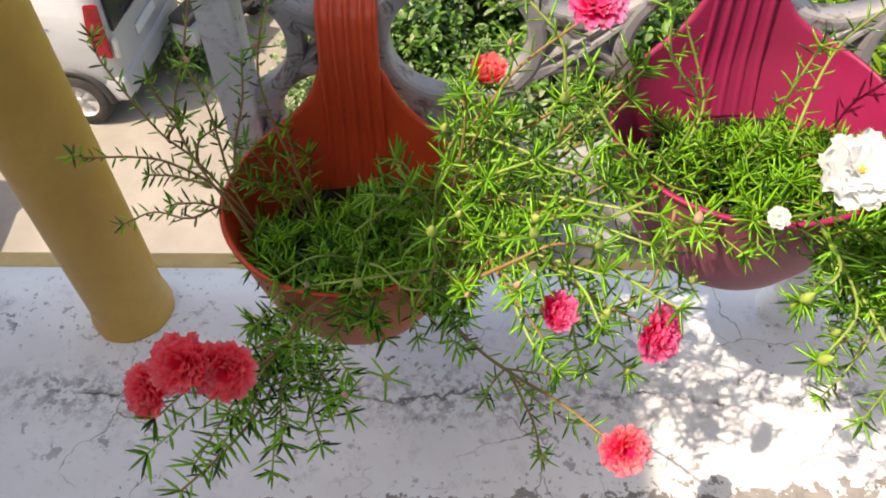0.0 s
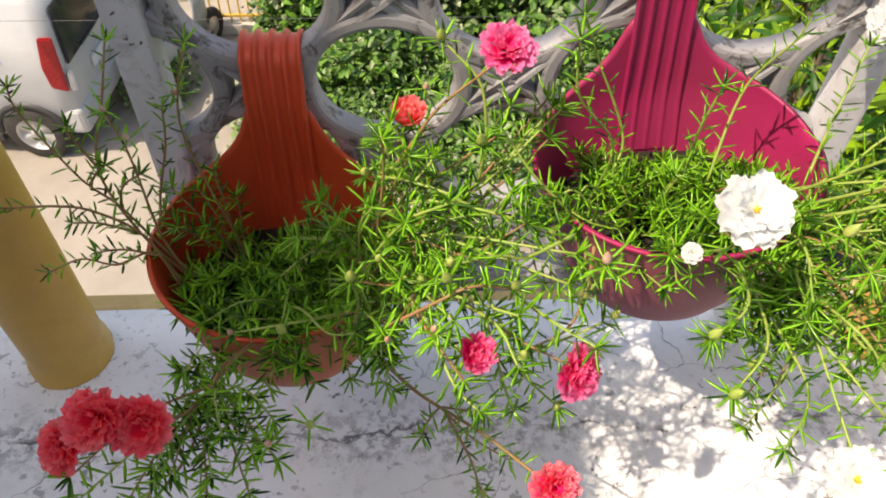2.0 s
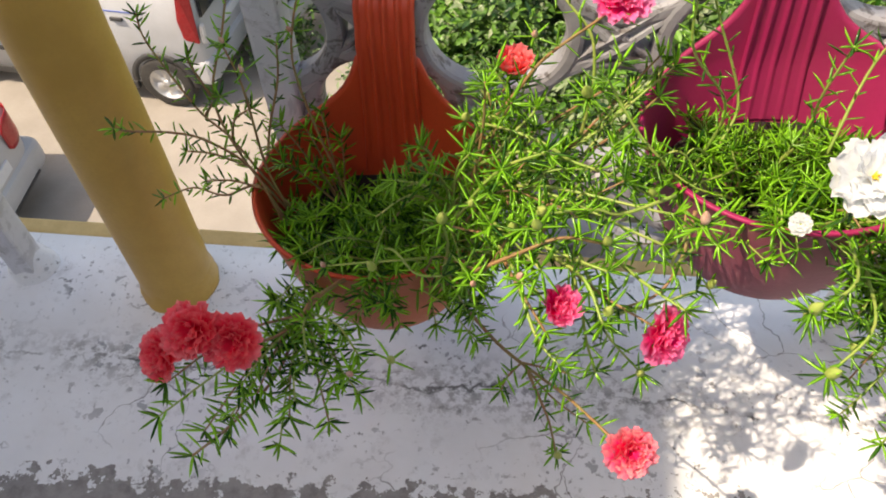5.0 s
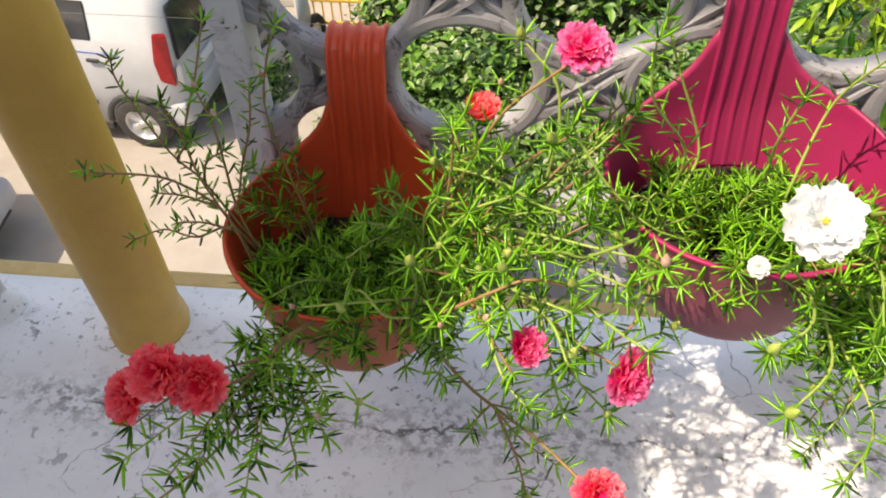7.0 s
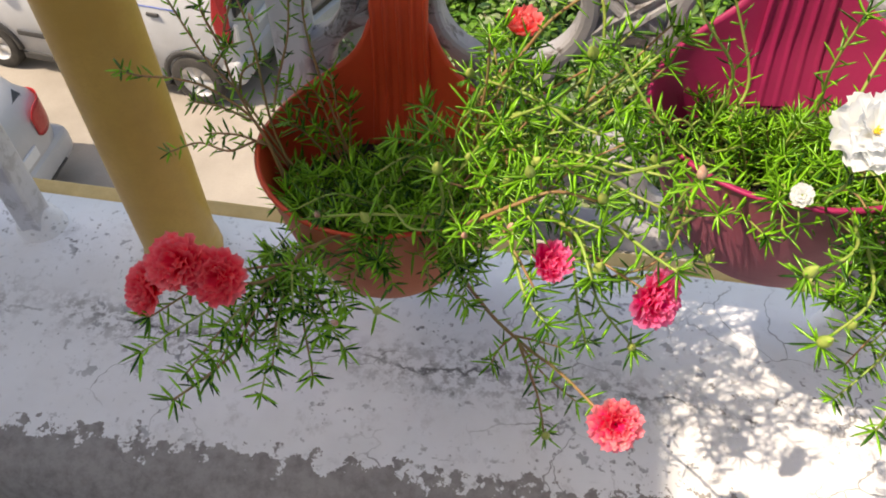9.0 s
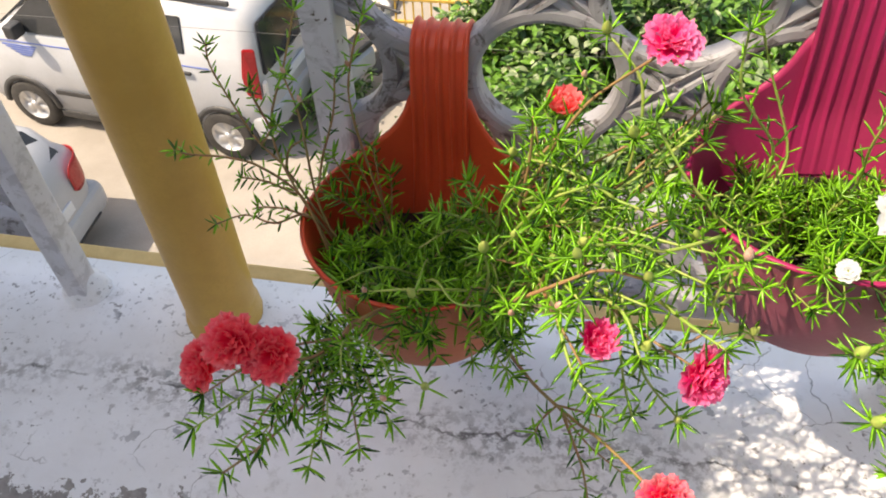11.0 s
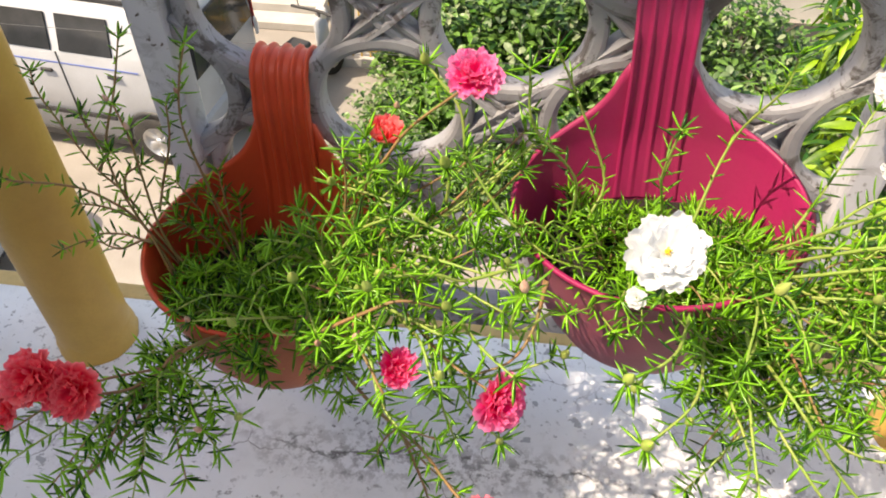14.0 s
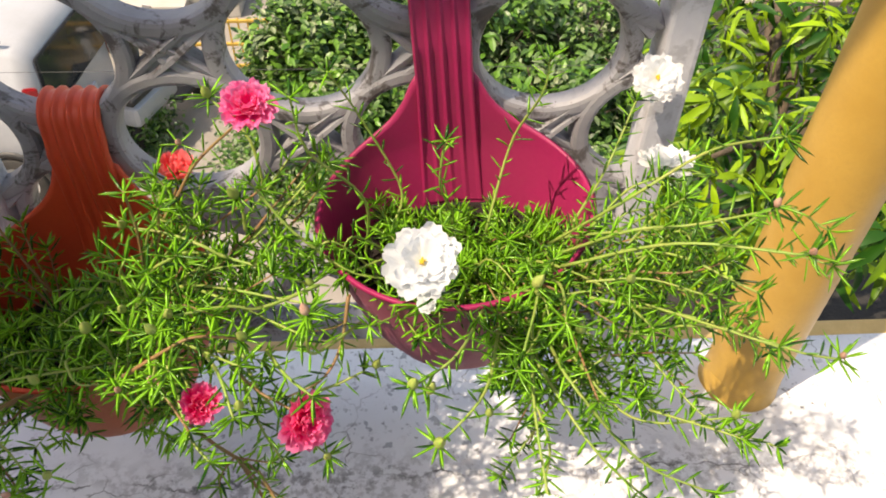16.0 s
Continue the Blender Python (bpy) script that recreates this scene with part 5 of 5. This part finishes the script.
# ---- far side of the street ----
def build_far_side():
    h = empty("house", -4.0, 11.2, GROUND, "cream house across the street with steps and plinth", "house")
    part("wall", box(-6, 1.9, 0.0, 0.3, 0.0, 3.4), M_HOUSE, h)
    part("plinth", box(-6, 1.9, -0.55, -0.003, 0.0, 0.45, 0.02), M_STEP, h)
    for i in range(3):
        part("step", box(-1.6, 1.2, -0.56 - 0.32 * (i + 1), -0.563 - 0.32 * i + 0.0, 0.0, 0.36 - 0.12 * i, 0.015), M_STEP, h, "whitish stone step")
    part("door", box(-0.6, 0.4, -0.04, -0.003, 0.46, 2.5, 0.01), M_BARK, h, "brown wooden door")
    for x in (-4.2, -2.3):
        w = part("window", box(x, x + 1.1, -0.03, -0.003, 1.3, 2.5, 0.01), M_GLASS, h)
        part("frame", box(x - 0.06, x + 1.16, -0.05, -0.032, 1.24, 1.30, 0.008), M_STEP, w)
    w = part("wall_compound", box(1.2, 9.0, 11.0, 11.2, GROUND, GROUND + 1.5), M_HOUSE)
    tagged(w, "cream plastered compound wall behind the shrubs", "wall", kind="structure")
    r = empty("railing", -1.65, 8.95, GROUND, "yellow painted metal railing on a low kerb", "railing")
    part("kerb", box(-0.75, 0.75, -0.08, 0.08, 0.0, 0.14, 0.015), M_STEP, r)
    for z in (0.24, 0.56, 0.88):
        part("rail", box(-0.75, 0.75, -0.02, 0.02, z - 0.02, z + 0.02, 0.006), M_RAILY, r)
    for i in range(13):
        x = -0.72 + 0.12 * i
        part("bar", box(x - 0.01, x + 0.01, -0.01, 0.01, 0.14, 0.92), M_RAILY, r)


build_far_side()

for z in (-1.66,):
    pts = [Vector((-9 + 0.75 * i, 4.0, z + 0.05 * ((i - 12) / 12) ** 2)) for i in range(25)]
    v, f = sweep(pts, circle(0.0014, 6))
    tagged(part("overhead_cable", mesh_of("overhead_cable", v, f), M_CABLE), "thin grey overhead cable along the street", "cable")


# ---- shrubs and the mango tree ----
def leaf_blade(verts, faces, p, d, up, length, width, fold=0.25, droop=0.25):
    """A lanceolate blade, folded along its midrib and drooping."""
    d = d.normalized()
    s = d.cross(up)
    if s.length < 1e-3:
        s = d.cross(Vector((1, 0, 0)))
    s.normalize()
    n = s.cross(d).normalized()
    k = len(verts)
    verts.append(p)
    prof = ((0.25, 0.75), (0.55, 1.0), (0.82, 0.6))
    for t, w in prof:
        c = p + d * length * t - n * droop * length * t * t
        e = s * width * 0.5 * w
        lift = n * width * 0.5 * w * fold
        verts.extend((c - e + lift, c, c + e + lift))
    verts.append(p + d * length - n * droop * length)
    faces.extend(((k, k + 2, k + 1), (k, k + 3, k + 2)))
    for i in (0, 1):
        a, b = k + 1 + 3 * i, k + 4 + 3 * i
        faces.extend(((a, a + 1, b + 1, b), (a + 1, a + 2, b + 2, b + 1)))
    a = k + 7
    faces.extend(((a, a + 1, k + 10), (a + 1, a + 2, k + 10)))


def limb(parent, pts, r0, r1, name="branch"):
    v, f = sweep(pts, lambda u: circle(r0 + (r1 - r0) * u, 8))
    return part(name, mesh_of(name, v, f), M_BARK, parent)


def shrub(x, y, rx, ry, h, leaves, size, mats, label, seed):
    r = random.Random(seed)
    g = empty("shrub", x, y, GROUND, label, "shrub", "shrubs across the street")
    tips = []
    for i in range(9):
        a = 6.283 * i / 9 + r.uniform(-0.3, 0.3)
        q = r.uniform(0.4, 0.85)
        tip = Vector((rx * q * math.cos(a), ry * q * math.sin(a), h * r.uniform(0.5, 0.9)))
        limb(g, spline([Vector((0.05 * math.cos(a), 0.05 * math.sin(a), 0)), tip * 0.5 + Vector((0, 0, h * 0.12)), tip], 7), 0.022, 0.007)
        tips.append(tip)
    for mat, share in mats:
        verts, faces = [], []
        clumps = []
        for _ in range(46):
            a, q = r.uniform(0, 6.283), math.sqrt(r.random())
            z = r.uniform(0.08, 1.0)
            k = math.sqrt(max(0.05, 1 - (z - 0.25) ** 2 / 0.75)) if z > 0.25 else 0.95
            clumps.append(Vector((rx * q * k * math.cos(a), ry * q * k * math.sin(a), h * z)))
        for _ in range(int(leaves * share)):
            c = r.choice(clumps)
            p = c + Vector((r.gauss(0, 0.11), r.gauss(0, 0.11), r.gauss(0, 0.09)))
            if p.z < 0.02:
                continue
            d = Vector((r.uniform(-1, 1), r.uniform(-1, 1), r.uniform(-0.5, 0.6)))
            leaf_blade(verts, faces, p, d, Vector((r.uniform(-0.4, 0.4), r.uniform(-0.4, 0.4), 1)), size * r.uniform(0.5, 1.25), size * r.uniform(0.34, 0.6), r.uniform(0.1, 0.4), r.uniform(0.1, 0.5))
        tagged(part("leaves", mesh_of("leaves", verts, faces, False), mat, g), kind="stuff")
    return g


G = ((M_HEDGE, 0.76), (M_VARIEG, 0.10), (M_YOUNG, 0.14))
GV = ((M_HEDGE, 0.55), (M_VARIEG, 0.27), (M_YOUNG, 0.18))
shrub(-1.05, 8.75, 0.6, 0.5, 0.95, 2600, 0.10, GV, "low variegated shrub with pale and green leaves", 1)
shrub(-0.7, 8.5, 0.95, 0.8, 1.35, 3000, 0.14, G, "dense dark green leafy shrub", 2)
shrub(0.4, 8.4, 1.0, 0.9, 1.55, 3200, 0.15, G, "dense dark green leafy shrub", 3)
shrub(1.5, 8.6, 0.95, 0.9, 1.5, 2900, 0.15, GV, "leafy shrub with some pale leaves", 4)
shrub(2.6, 8.7, 1.0, 0.9, 1.4, 3600, 0.11, G, "dense green shrub with broad leaves", 5)
shrub(-0.5, 10.1, 1.2, 0.6, 1.3, 3600, 0.10, GV, "leafy shrub with some pale leaves", 6)
shrub(1.4, 10.2, 1.3, 0.7, 1.5, 3600, 0.11, G, "dense green shrub with broad leaves", 7)
shrub(0.3, 7.2, 0.8, 0.45, 0.6, 2400, 0.08, G, "low green shrub by the street", 8)
shrub(-1.2, 7.6, 0.55, 0.4, 0.5, 1700, 0.09, GV, "low variegated shrub with pale and green leaves", 9)
shrub(1.9, 7.2, 1.0, 0.7, 1.2, 2500, 0.14, G, "green leafy shrub by the street", 10)
shrub(3.4, 7.6, 1.0, 0.8, 1.3, 3600, 0.11, G, "green leafy shrub by the street", 11)
shrub(0.9, 6.6, 0.8, 0.5, 0.8, 2000, 0.13, GV, "green shrub with pale leaves by the street", 12)
shrub(-1.25, 6.75, 0.6, 0.45, 0.55, 2200, 0.08, GV, "low variegated shrub with pale and green leaves", 14)
shrub(-0.2, 6.4, 0.75, 0.5, 0.6, 2600, 0.08, G, "low green leafy shrub by the street", 15)
shrub(1.2, 5.6, 0.9, 0.6, 0.7, 2800, 0.09, G, "low green leafy shrub by the street", 16)
shrub(2.4, 5.9, 0.9, 0.7, 0.9, 2800, 0.09, G, "green leafy shrub by the street", 17)
shrub(-2.85, 7.65, 0.4, 0.35, 0.45, 1500, 0.08, GV, "low variegated shrub with pale and green leaves", 18)
shrub(-0.3, 7.5, 0.8, 0.55, 1.0, 2200, 0.13, G, "dark green leafy shrub by the street", 13)


def mango_tree():
    r = random.Random(5)
    g = empty("mango_tree", 2.75, 4.0, GROUND, "young mango tree with glossy drooping leaves beside the parapet", "tree")
    v, f = sweep(spline([Vector((0, 0, 0)), Vector((0.05, -0.05, 1.0)), Vector((-0.05, -0.1, 1.9)), Vector((-0.1, -0.2, 2.6))], 12), lambda u: circle(0.13 - 0.05 * u, 12))
    part("trunk", mesh_of("trunk", v, f), M_BARK, g)
    top = Vector((-0.1, -0.2, 2.5))
    tips = []
    for i in range(26):
        a = 6.283 * i / 26 * 1.0 + r.uniform(-0.2, 0.2)
        q = r.uniform(0.6, 1.0)
        tip = Vector((1.75 * q * math.cos(a) - 0.1, 1.8 * q * math.sin(a) - 0.1, 2.7 + r.uniform(0.2, 1.6)))
        if tip.x + 2.75 < 0.45 + 0.36 * (tip.y + 4.0):
            continue
        pts = spline([top + Vector((0, 0, r.uniform(-0.5, 0.1))), top.lerp(tip, 0.5) + Vector((0, 0, 0.15)), tip], 8)
        limb(g, pts, 0.045, 0.012)
        tips += [pts[k] + Vector((r.gauss(0, 0.16), r.gauss(0, 0.16), r.gauss(0, 0.14))) for k in (4, 5, 6, 6, 7, 7, 7)]
    for _ in range(500):
        a, q = r.uniform(0, 6.283), math.sqrt(r.random())
        tips.append(Vector((1.85 * q * math.cos(a) - 0.1, 1.9 * q * math.sin(a) - 0.1, 2.2 + r.uniform(0.0, 1.85) ** 0.8 * (1.15 - q * 0.6))))
    verts, faces = [], []
    for tip in tips:
        tip.z = max(tip.z, 3.4 - 0.95 * (tip.y + 1.8) + r.uniform(0, 0.25))
        if tip.x + 2.75 < 0.32 + 0.36 * (tip.y + 4.0) - (0.3 if tip.z > 3.5 else 0.0):
            continue
        lean = Vector((r.uniform(-0.6, 0.6), r.uniform(-0.7, 0.3), r.uniform(0.5, 1.0))).normalized()
        a0 = lean.orthogonal().normalized()
        b0 = lean.cross(a0)
        n = r.randint(6, 11)
        for k in range(n):
            t = 6.283 * k / n + r.uniform(-0.3, 0.3)
            d = (a0 * math.cos(t) + b0 * math.sin(t) + lean * r.uniform(-0.7, 0.35)).normalized()
            size = r.uniform(0.12, 0.19)
            leaf_blade(verts, faces, tip + d * 0.02, d, lean, size, size * r.uniform(0.22, 0.31), r.uniform(0.2, 0.6), r.uniform(0.3, 1.1))
    tagged(part("crown", mesh_of("crown", verts, faces), M_MANGO, g, "glossy bright green drooping leaves"), kind="stuff")
    return g


mango_tree()
